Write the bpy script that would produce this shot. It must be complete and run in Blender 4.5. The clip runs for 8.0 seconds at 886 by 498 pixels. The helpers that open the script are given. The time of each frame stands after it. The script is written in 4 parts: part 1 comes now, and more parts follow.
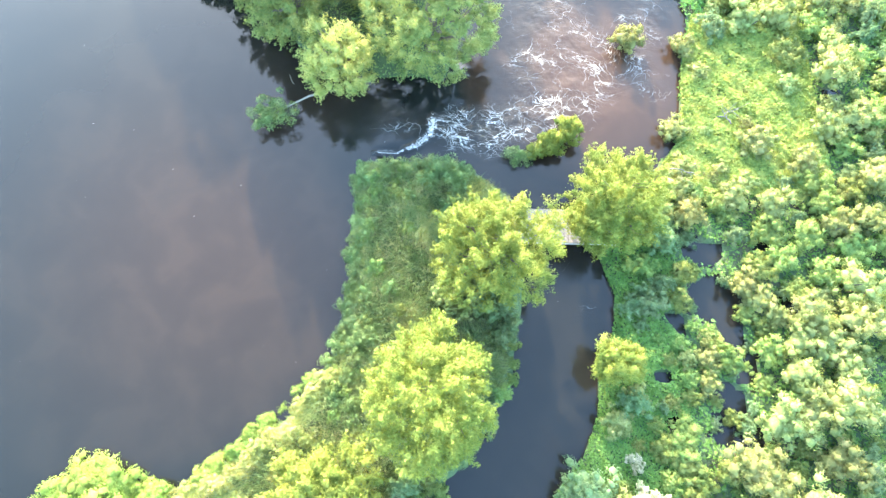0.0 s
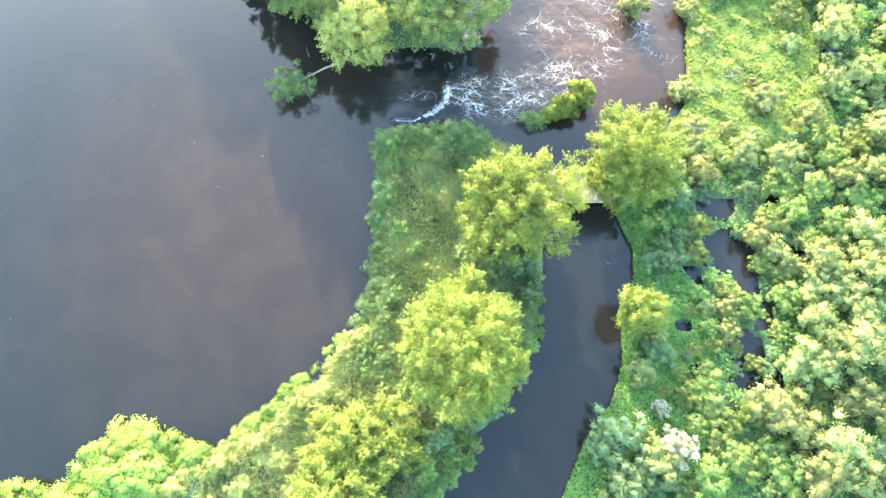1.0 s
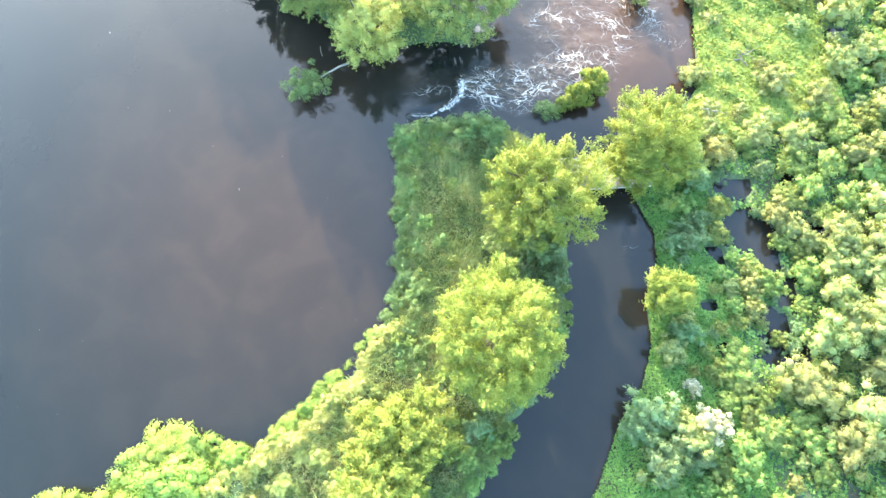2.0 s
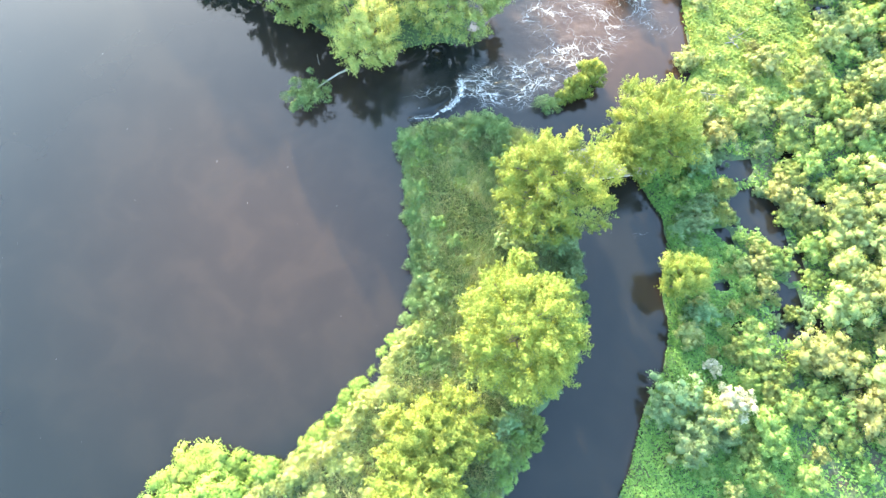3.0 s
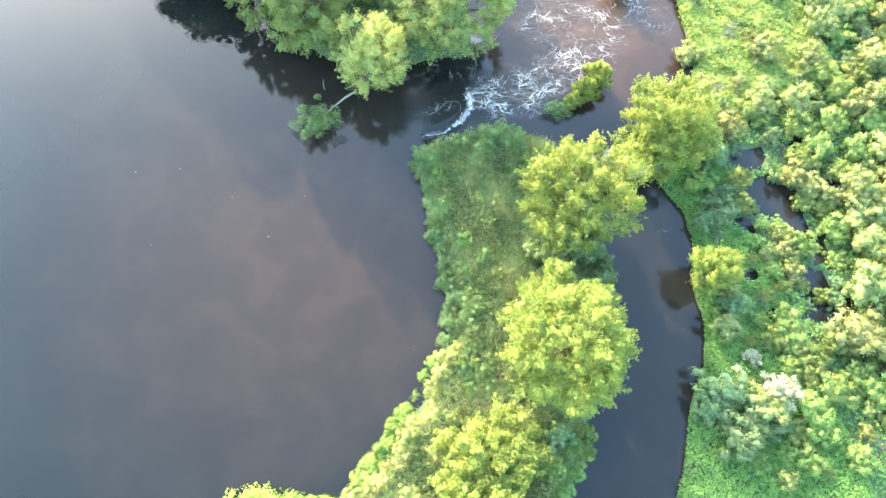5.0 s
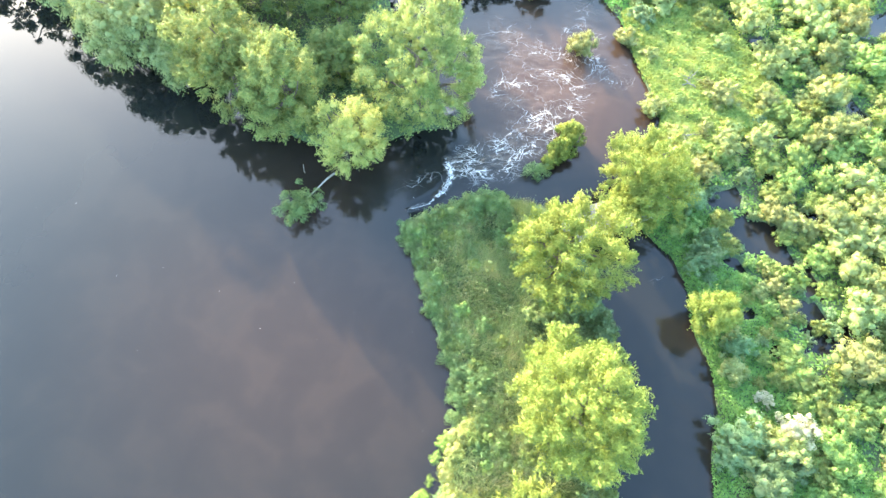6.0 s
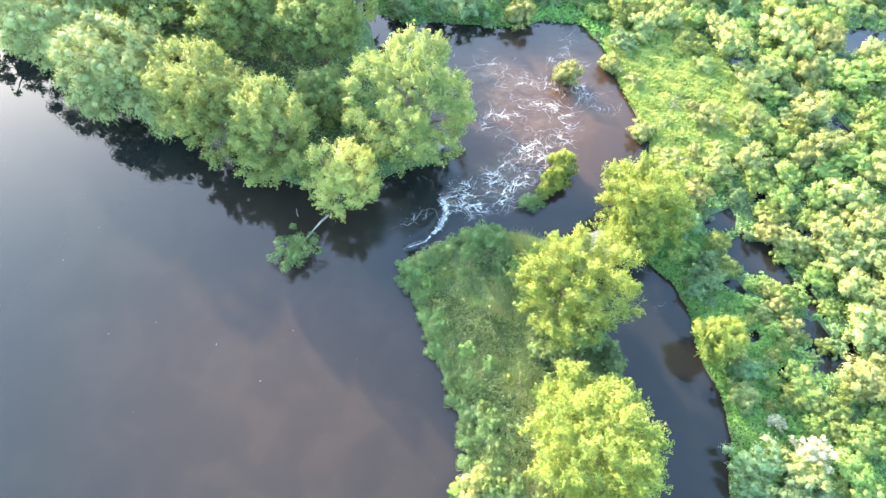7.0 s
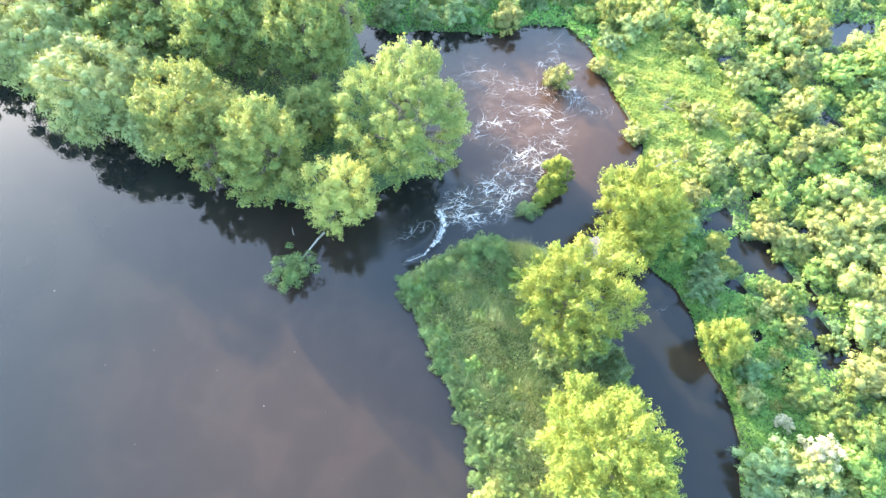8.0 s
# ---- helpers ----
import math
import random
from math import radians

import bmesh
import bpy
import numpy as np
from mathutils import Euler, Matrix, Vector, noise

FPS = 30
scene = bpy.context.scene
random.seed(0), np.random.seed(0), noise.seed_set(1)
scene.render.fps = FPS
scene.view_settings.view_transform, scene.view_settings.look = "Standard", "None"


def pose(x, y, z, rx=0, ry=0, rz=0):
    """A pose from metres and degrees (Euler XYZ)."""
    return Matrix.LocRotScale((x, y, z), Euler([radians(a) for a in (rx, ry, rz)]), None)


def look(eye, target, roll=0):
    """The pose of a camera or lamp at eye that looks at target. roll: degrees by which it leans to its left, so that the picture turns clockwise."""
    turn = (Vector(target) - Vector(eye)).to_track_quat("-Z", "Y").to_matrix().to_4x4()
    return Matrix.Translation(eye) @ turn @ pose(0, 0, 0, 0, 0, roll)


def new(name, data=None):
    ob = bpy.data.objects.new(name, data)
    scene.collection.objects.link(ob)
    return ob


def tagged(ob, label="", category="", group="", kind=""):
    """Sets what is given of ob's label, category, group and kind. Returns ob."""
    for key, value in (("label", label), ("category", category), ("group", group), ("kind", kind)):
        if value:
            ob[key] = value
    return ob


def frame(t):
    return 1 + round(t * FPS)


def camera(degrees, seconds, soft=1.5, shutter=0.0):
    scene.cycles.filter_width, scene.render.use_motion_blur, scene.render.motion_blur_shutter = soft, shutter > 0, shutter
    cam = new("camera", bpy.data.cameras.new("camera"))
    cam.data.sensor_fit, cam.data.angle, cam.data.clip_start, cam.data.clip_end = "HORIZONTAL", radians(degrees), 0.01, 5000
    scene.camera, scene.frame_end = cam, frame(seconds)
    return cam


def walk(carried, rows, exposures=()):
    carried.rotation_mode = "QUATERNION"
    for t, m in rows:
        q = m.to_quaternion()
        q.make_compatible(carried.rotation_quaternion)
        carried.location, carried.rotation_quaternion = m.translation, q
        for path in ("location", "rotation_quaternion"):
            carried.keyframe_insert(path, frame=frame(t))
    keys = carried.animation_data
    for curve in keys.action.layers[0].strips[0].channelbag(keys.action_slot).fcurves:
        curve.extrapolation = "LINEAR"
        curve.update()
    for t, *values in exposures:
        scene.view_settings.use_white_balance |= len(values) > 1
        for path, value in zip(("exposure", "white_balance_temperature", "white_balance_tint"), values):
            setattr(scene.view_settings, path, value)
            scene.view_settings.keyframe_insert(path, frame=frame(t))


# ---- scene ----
import itertools

cam = camera(79.0, 8.0, soft=1.35)
PATH = [
    (0, (1.405, -1.923, 31.733), (1.453, -1.325, 29.825), 5.7),
    (0.5, (0.631, -3.344, 31.74), (0.698, -2.749, 29.831), 5.9),
    (1, (-0.466, -4.374, 31.644), (-0.388, -3.776, 29.738), 6.5),
    (1.5, (-1.544, -4.877, 31.574), (-1.455, -4.276, 29.668), 6.5),
    (3, (-4.068, -4.747, 31.651), (-3.915, -4.149, 29.748), 6.5),
    (3.5, (-4.792, -4.515, 31.546), (-4.62, -3.921, 29.644), 6.7),
    (4, (-5.512, -4.234, 31.52), (-5.334, -3.648, 29.616), 7.0),
    (5.5, (-7.012, -2.809, 31.427), (-6.735, -2.151, 29.559), 6.2),
    (6, (-7.267, -2.007, 31.488), (-6.914, -1.252, 29.671), 5.2),
    (6.5, (-7.393, -1.261, 31.535), (-7.011, -0.519, 29.718), 5.1),
    (7, (-7.532, -0.566, 31.547), (-7.109, 0.232, 29.762), 4.7),
    (7.5, (-7.599, 0.026, 31.592), (-7.164, 0.816, 29.808), 4.6),
    (8, (-7.721, 0.606, 31.627), (-7.263, 1.382, 29.841), 4.6),
]
walk(cam, [(t, look(eye, target, roll)) for t, eye, target, roll in PATH],
     exposures=[(0.0, 4.12, 5780, 7), (1.0, 4.0, 5820, 6), (4.0, 3.97, 5830, 6), (8.0, 3.91, 5770, 10)])

# ---- light ----
SUN_DIR = Vector((-0.22, 0.975, 0.0)).normalized()
SUN_EL = radians(19.8)
world = bpy.data.worlds.new("sky")
scene.world = world
world.use_nodes = True
wn = world.node_tree.nodes
sky = wn.new("ShaderNodeTexSky")
sky.sky_type = "NISHITA"
sky.sun_disc = False
sky.sun_elevation = SUN_EL
sky.sun_rotation = math.atan2(SUN_DIR.x, SUN_DIR.y) % (2 * math.pi)
sky.air_density, sky.dust_density, sky.ozone_density = 1.5, 2.8, 1.5
wn["Background"].inputs["Strength"].default_value = 0.15
world.node_tree.links.new(sky.outputs[0], wn["Background"].inputs["Color"])
sun_data = bpy.data.lights.new("sun", "SUN")
sun_data.energy, sun_data.angle, sun_data.color = 1.95, radians(0.8), (1.0, 0.765, 0.48)
sun = new("sun", sun_data)
to_sun = Vector((SUN_DIR.x * math.cos(SUN_EL), SUN_DIR.y * math.cos(SUN_EL), math.sin(SUN_EL)))
sun.matrix_world = Matrix.Translation((0, 0, 60)) @ to_sun.to_track_quat("Z", "Y").to_matrix().to_4x4()


# ---- materials ----
def mat_base(name):
    m = bpy.data.materials.new(name)
    m.use_nodes = True
    nt = m.node_tree
    return m, nt, nt.nodes["Principled BSDF"]


def ramp(nt, src, stops):
    r = nt.nodes.new("ShaderNodeValToRGB")
    el = r.color_ramp.elements
    while len(el) < len(stops):
        el.new(0.5)
    for e, (p, c) in zip(el, stops):
        e.position, e.color = p, (*c, 1)
    nt.links.new(src, r.inputs[0])
    return r.outputs[0]


def mix_rgb(nt, fac, a, b, mode="MIX"):
    n = nt.nodes.new("ShaderNodeMix")
    n.data_type, n.blend_type = "RGBA", mode
    for sock, v in ((n.inputs[0], fac), (n.inputs[6], a), (n.inputs[7], b)):
        if isinstance(v, (int, float)):
            sock.default_value = v
        elif isinstance(v, tuple):
            sock.default_value = (*v, 1)
        else:
            nt.links.new(v, sock)
    return n.outputs[2]


def noise_tex(nt, coord, scale, detail=3.0, rough=0.55, distortion=0.0):
    n = nt.nodes.new("ShaderNodeTexNoise")
    n.inputs["Scale"].default_value = scale
    n.inputs["Detail"].default_value = detail
    n.inputs["Roughness"].default_value = rough
    n.inputs["Distortion"].default_value = distortion
    nt.links.new(coord, n.inputs["Vector"])
    return n.outputs["Fac"]


def place_coord(nt):
    g = nt.nodes.new("ShaderNodeNewGeometry")
    return g.outputs["Position"], g.outputs["Random Per Island"]


def calc(nt, op, a, b=None, c=None, clamp=False):
    n = nt.nodes.new("ShaderNodeMath")
    n.operation, n.use_clamp = op, clamp
    for sock, v in zip(n.inputs, (a, b, c)):
        if v is None:
            continue
        if isinstance(v, (int, float)):
            sock.default_value = v
        else:
            nt.links.new(v, sock)
    return n.outputs[0]


def leaf_mat(name, dark, mid, light, through_amount=0.33, per_plant=0.5, rough=0.6):
    """Leaves: hue from leaf to leaf, from clump to clump and from plant to plant, with light passing through the blade."""
    m, nt, b = mat_base(name)
    pos, isl = place_coord(nt)
    clump = noise_tex(nt, pos, 1.1, 3.0, 0.6)
    fine = noise_tex(nt, pos, 11.0, 2.0, 0.6)
    both = calc(nt, "ADD", calc(nt, "MULTIPLY", isl, 0.26), calc(nt, "MULTIPLY_ADD", clump, 1.8, calc(nt, "MULTIPLY_ADD", fine, 0.9, -0.98)), clamp=True)
    col = ramp(nt, both, [(0.0, dark), (0.5, mid), (1.0, light)])
    info = nt.nodes.new("ShaderNodeObjectInfo")
    hsv = nt.nodes.new("ShaderNodeHueSaturation")
    nt.links.new(col, hsv.inputs["Color"])
    nt.links.new(calc(nt, "MULTIPLY_ADD", info.outputs["Random"], 0.045 * per_plant, 0.5 - 0.0225 * per_plant), hsv.inputs["Hue"])
    nt.links.new(calc(nt, "MULTIPLY_ADD", info.outputs["Random"], 0.5 * per_plant, 1.0 - 0.25 * per_plant), hsv.inputs["Value"])
    col = hsv.outputs[0]
    nt.links.new(col, b.inputs["Base Color"])
    b.inputs["Roughness"].default_value = rough
    b.inputs["Specular IOR Level"].default_value = 0.12
    tr = nt.nodes.new("ShaderNodeBsdfTranslucent")
    nt.links.new(mix_rgb(nt, 1.0, col, (1.5, 1.22, 0.55), "MULTIPLY"), tr.inputs["Color"])
    sh = nt.nodes.new("ShaderNodeMixShader")
    sh.inputs[0].default_value = through_amount
    nt.links.new(b.outputs[0], sh.inputs[1])
    nt.links.new(tr.outputs[0], sh.inputs[2])
    nt.links.new(sh.outputs[0], nt.nodes["Material Output"].inputs["Surface"])
    return m


ALDER = leaf_mat("alder_leaves", (0.088, 0.140, 0.027), (0.158, 0.208, 0.042), (0.270, 0.298, 0.068), per_plant=0.15)
OLIVE = leaf_mat("tree_leaves", (0.092, 0.148, 0.050), (0.160, 0.212, 0.068), (0.262, 0.285, 0.096), per_plant=0.25)
WILLOW = leaf_mat("willow_leaves", (0.125, 0.185, 0.078), (0.195, 0.255, 0.104), (0.300, 0.325, 0.140), per_plant=0.25)
GOLD = leaf_mat("young_willow_leaves", (0.150, 0.220, 0.070), (0.270, 0.315, 0.095), (0.430, 0.425, 0.140), per_plant=0.1)
SALLOW = leaf_mat("sallow_leaves", (0.104, 0.152, 0.050), (0.188, 0.230, 0.080), (0.282, 0.300, 0.122), per_plant=1.0)
SCRUB = leaf_mat("scrub_leaves", (0.085, 0.145, 0.040), (0.150, 0.213, 0.057), (0.235, 0.275, 0.085), per_plant=1.0)
GREYLEAF = leaf_mat("grey_sallow_leaves", (0.080, 0.142, 0.062), (0.124, 0.192, 0.086), (0.19, 0.25, 0.118), per_plant=0.6)
BLOSSOM = leaf_mat("elder_blossom", (0.18, 0.22, 0.11), (0.36, 0.37, 0.26), (0.52, 0.51, 0.40))
CREST = leaf_mat("shrub_leaves", (0.130, 0.175, 0.050), (0.235, 0.270, 0.080), (0.35, 0.36, 0.13))
VINE = leaf_mat("creeper_leaves", (0.085, 0.155, 0.032), (0.155, 0.235, 0.048), (0.24, 0.30, 0.075))
BANKLEAF = leaf_mat("bank_leaves", (0.066, 0.150, 0.037), (0.112, 0.225, 0.054), (0.182, 0.295, 0.073))
CARPET = leaf_mat("water_plant_leaves", (0.095, 0.150, 0.036), (0.179, 0.235, 0.054), (0.298, 0.301, 0.081))
GRASSY = leaf_mat("tall_grass", (0.098, 0.160, 0.074), (0.174, 0.232, 0.110), (0.295, 0.300, 0.170))
NETTLE = leaf_mat("nettle_leaves", (0.084, 0.150, 0.056), (0.139, 0.212, 0.078), (0.215, 0.275, 0.112), per_plant=0.5)


def bark_mat(name, a, b2):
    m, nt, b = mat_base(name)
    pos, _ = place_coord(nt)
    n = noise_tex(nt, pos, 9.0, 5.0, 0.65)
    nt.links.new(ramp(nt, n, [(0.3, a), (0.7, b2)]), b.inputs["Base Color"])
    b.inputs["Roughness"].default_value = 0.85
    bump = nt.nodes.new("ShaderNodeBump")
    bump.inputs["Strength"].default_value = 0.6
    bump.inputs["Distance"].default_value = 0.03
    nt.links.new(n, bump.inputs["Height"])
    nt.links.new(bump.outputs[0], b.inputs["Normal"])
    return m


BARK = bark_mat("bark", (0.05, 0.04, 0.03), (0.16, 0.13, 0.1))
DEADWOOD = bark_mat("bleached_wood", (0.15, 0.14, 0.12), (0.32, 0.3, 0.26))
GREYWOOD = bark_mat("grey_dead_wood", (0.07, 0.065, 0.055), (0.17, 0.16, 0.14))
PLANK = bark_mat("weathered_planks", (0.08, 0.075, 0.07), (0.17, 0.16, 0.15))
CONCRETE = bark_mat("weathered_concrete", (0.25, 0.24, 0.22), (0.4, 0.39, 0.36))


def ground_mat():
    m, nt, b = mat_base("damp_grassy_soil")
    pos, _ = place_coord(nt)
    big = noise_tex(nt, pos, 0.5, 4.0)
    fine = noise_tex(nt, pos, 7.0, 5.0, 0.7)
    soil = ramp(nt, fine, [(0.3, (0.03, 0.026, 0.015)), (0.7, (0.075, 0.06, 0.035))])
    herb = ramp(nt, fine, [(0.3, (0.03, 0.06, 0.02)), (0.75, (0.08, 0.12, 0.045))])
    nt.links.new(mix_rgb(nt, ramp(nt, big, [(0.3, (0, 0, 0)), (0.5, (1, 1, 1))]), soil, herb), b.inputs["Base Color"])
    b.inputs["Roughness"].default_value = 0.9
    bump = nt.nodes.new("ShaderNodeBump")
    bump.inputs["Distance"].default_value = 0.08
    nt.links.new(fine, bump.inputs["Height"])
    nt.links.new(bump.outputs[0], b.inputs["Normal"])
    return m


def water_mat():
    """Peaty flood water: brown silt below a smooth surface, with torn foam where the current is rough."""
    m, nt, b = mat_base("silty_water")
    pos, _ = place_coord(nt)
    at = nt.nodes.new("ShaderNodeAttribute")
    at.attribute_name = "rough_water"
    sep = nt.nodes.new("ShaderNodeSeparateColor")
    nt.links.new(at.outputs["Color"], sep.inputs[0])
    foam_amount, silt, churn = sep.outputs[0], sep.outputs[1], sep.outputs[2]
    fl = nt.nodes.new("ShaderNodeAttribute")
    fl.attribute_name = "current"
    flow = fl.outputs["Vector"]
    cloud = noise_tex(nt, pos, 0.3, 3.0, 0.5, 0.3)
    clear = ramp(nt, cloud, [(0.3, (0.0022, 0.0062, 0.0066)), (0.7, (0.003, 0.0078, 0.0082))])
    muddy = ramp(nt, cloud, [(0.3, (0.058, 0.029, 0.015)), (0.48, (0.064, 0.032, 0.0165)), (0.6, (0.077, 0.039, 0.02)), (0.75, (0.067, 0.034, 0.0175))])
    body = mix_rgb(nt, silt, clear, muddy)
    n2 = noise_tex(nt, flow, 3.4, 6.0, 0.7, 0.3)
    swirl = nt.nodes.new("ShaderNodeTexNoise")
    swirl.inputs["Scale"].default_value, swirl.inputs["Detail"].default_value = 0.8, 3.0
    nt.links.new(flow, swirl.inputs["Vector"])
    warp = nt.nodes.new("ShaderNodeVectorMath")
    warp.operation = "MULTIPLY_ADD"
    warp.inputs[1].default_value = (2.2, 2.2, 0.0)
    nt.links.new(swirl.outputs["Color"], warp.inputs[0])
    nt.links.new(flow, warp.inputs[2])

    def web(scale, thin):
        v = nt.nodes.new("ShaderNodeTexVoronoi")
        v.feature = "DISTANCE_TO_EDGE"
        v.inputs["Scale"].default_value = scale
        nt.links.new(warp.outputs[0], v.inputs["Vector"])
        return calc(nt, "SUBTRACT", 1.0, calc(nt, "MULTIPLY", v.outputs["Distance"], thin), clamp=True)

    patch = noise_tex(nt, flow, 0.5, 4.0, 0.6)
    level = calc(nt, "MULTIPLY", foam_amount, calc(nt, "MULTIPLY_ADD", patch, 3.4, -0.95), clamp=True)
    thread = web(0.6, 42.0)
    lace = web(1.9, 20.0)
    lace = calc(nt, "MULTIPLY", lace, calc(nt, "MULTIPLY_ADD", level, 2.2, -0.35, clamp=True))
    streak = nt.nodes.new("ShaderNodeMapping")
    streak.inputs["Rotation"].default_value = (0, 0, radians(-25))
    streak.inputs["Scale"].default_value = (0.8, 2.0, 1)
    nt.links.new(flow, streak.inputs["Vector"])
    boil = noise_tex(nt, streak.outputs[0], 1.8, 9.0, 0.74, 0.5)
    edge = calc(nt, "MULTIPLY_ADD", level, -0.3, 0.68)
    white = calc(nt, "MULTIPLY", calc(nt, "SUBTRACT", boil, edge), 4.5, clamp=True)
    torn = ramp(nt, n2, [(0.38, (0.15, 0.15, 0.15)), (0.55, (1, 1, 1))])
    both = calc(nt, "MULTIPLY", calc(nt, "MAXIMUM", calc(nt, "MULTIPLY", thread, 0.8), lace), torn)
    fm = calc(nt, "MULTIPLY", both, calc(nt, "MULTIPLY_ADD", level, 1.9, -0.22, clamp=True), clamp=True)
    fm = calc(nt, "MAXIMUM", fm, calc(nt, "MULTIPLY", white, calc(nt, "MULTIPLY_ADD", level, 2.0, -0.4, clamp=True)))
    thick = calc(nt, "MULTIPLY", calc(nt, "SUBTRACT", foam_amount, 0.82), 7.0, clamp=True)
    fm = calc(nt, "MAXIMUM", calc(nt, "MULTIPLY", fm, 0.76), calc(nt, "MULTIPLY", thick, ramp(nt, n2, [(0.43, (0, 0, 0)), (0.62, (1, 1, 1))])))
    specks = noise_tex(nt, pos, 5.5, 2.0, 0.5)
    fm = calc(nt, "MAXIMUM", fm, calc(nt, "MULTIPLY", calc(nt, "SUBTRACT", specks, 0.79), 14.0, clamp=True))
    nt.links.new(mix_rgb(nt, fm, body, (0.74, 0.74, 0.72)), b.inputs["Base Color"])
    nt.links.new(calc(nt, "MULTIPLY_ADD", fm, 0.6, calc(nt, "MULTIPLY_ADD", churn, 0.14, 0.025)), b.inputs["Roughness"])
    b.inputs["IOR"].default_value = 1.33
    bump = nt.nodes.new("ShaderNodeBump")
    bump.inputs["Distance"].default_value = 0.12
    rip = calc(nt, "ADD", calc(nt, "MULTIPLY", n2, 0.7), calc(nt, "MULTIPLY", fm, 0.35))
    calm = noise_tex(nt, pos, 1.7, 2.0)
    hgt = calc(nt, "ADD", calc(nt, "MULTIPLY", rip, churn), calc(nt, "MULTIPLY", calm, 0.012))
    nt.links.new(hgt, bump.inputs["Height"])
    nt.links.new(bump.outputs[0], b.inputs["Normal"])
    return m


GROUND = ground_mat()
WATER = water_mat()


# ---- building blocks ----
def mesh_of(name, verts, faces, material, normals=None):
    me = bpy.data.meshes.new(name)
    verts, faces = np.asarray(verts, np.float32), np.asarray(faces, np.int32)
    k = faces.shape[1]
    me.vertices.add(len(verts))
    me.vertices.foreach_set("co", verts.ravel())
    me.loops.add(faces.size)
    me.loops.foreach_set("vertex_index", faces.ravel())
    me.polygons.add(len(faces))
    me.polygons.foreach_set("loop_start", np.arange(0, faces.size, k, dtype=np.int32))
    me.update(calc_edges=True)
    me.materials.append(material)
    if normals is not None:
        me.shade_smooth()
        me.normals_split_custom_set_from_vertices(np.asarray(normals, np.float32))
    return me


def piece(name, me, parent, label=""):
    ob = new(name, me)
    ob.parent = parent
    if label:
        ob["label"] = label
    return ob


def unit(v):
    return v / np.maximum(np.linalg.norm(v, axis=1, keepdims=True), 1e-6)


def blades(points, normals, size, rng, slim=0.55, hang=0.0, fold=0.18, aim=None, corners=4):
    """Leaf blades of four corners, folded along the rib, or of three. hang: how far the tips turn down."""
    n = len(points)
    t = unit(np.cross(normals, unit(rng.normal(size=(n, 3)))) + np.array([0, 0, -hang]))
    if aim is not None:
        t = unit(t + aim)
    b = unit(np.cross(normals, t))
    nn = unit(np.cross(t, b))
    ln = (size * rng.uniform(0.65, 1.35, (n, 1))).astype(np.float64)
    w = ln * slim
    if corners == 3:
        back = points - t * ln * 0.4
        v = np.stack([back - b * w / 2, points + t * ln * 0.6, back + b * w / 2], axis=1).reshape(-1, 3)
        return v, np.arange(3 * n).reshape(-1, 3)
    v = np.stack([points - t * ln / 2, points - b * w / 2 + nn * w * fold, points + t * ln / 2, points + b * w / 2 + nn * w * fold], axis=1).reshape(-1, 3)
    return v, np.arange(4 * n).reshape(-1, 4)


def clump_leaves(centres, radii, per, size, rng, lift=0.35, slim=0.55, hang=0.0, squash=0.75, low=-0.35, corners=4, inside=0.45):
    """Leaves on the outer skin of many small clumps."""
    k = len(centres)
    d = unit(rng.normal(size=(k * per, 3)))
    d[:, 2] = np.where(d[:, 2] < low, -d[:, 2], d[:, 2])
    c = np.repeat(centres, per, axis=0)
    r = np.repeat(radii, per)[:, None]
    depth = rng.uniform(inside, 1.08, (len(d), 1)) ** 0.7
    p = c + d * r * depth * np.array([1, 1, squash])
    if hang:
        p[:, 2] -= hang * rng.uniform(0, 1, len(p)) ** 1.5 * r[:, 0]
    nrm = unit(d + rng.normal(size=d.shape) * 0.45 + np.array([0, 0, lift]))
    v, f = blades(p, nrm, size, rng, slim, hang, aim=0.8 * d + np.array([0, 0, 0.15 - 0.6 * hang]), corners=corners)
    return v, f, np.repeat(unit(0.8 * d + 0.35 * nrm), corners, axis=0)


def hearts(centres, radii, rng, squash=0.75, size=0.56):
    """The dense leafy heart of each clump, an uneven twenty-faced knob that its outer leaves cover."""
    g = (1 + 5 ** 0.5) / 2
    c = unit(np.array([(-1, g, 0), (1, g, 0), (-1, -g, 0), (1, -g, 0), (0, -1, g), (0, 1, g), (0, -1, -g), (0, 1, -g), (g, 0, -1), (g, 0, 1), (-g, 0, -1), (-g, 0, 1)], float))
    q = [(i, j, k) for i, j, k in itertools.combinations(range(12), 3) if max(np.linalg.norm(c[i] - c[j]), np.linalg.norm(c[j] - c[k]), np.linalg.norm(c[i] - c[k])) < 1.2]
    q = np.array([(i, j, k) if np.dot(np.cross(c[j] - c[i], c[k] - c[i]), c[i]) > 0 else (i, k, j) for i, j, k in q])
    n = len(centres)
    p = c[None] * rng.uniform(0.75, 1.2, (n, 12, 1)) + rng.normal(size=(n, 12, 3)) * 0.06
    v = np.asarray(centres)[:, None, :] + p * (np.asarray(radii)[:, None, None] * size) * np.array([1, 1, squash])
    f = (np.arange(n)[:, None, None] * 12 + q[None]).reshape(-1, 3)
    return v.reshape(-1, 3), f, unit(p.reshape(-1, 3) + rng.normal(size=(n * 12, 3)) * 0.25)


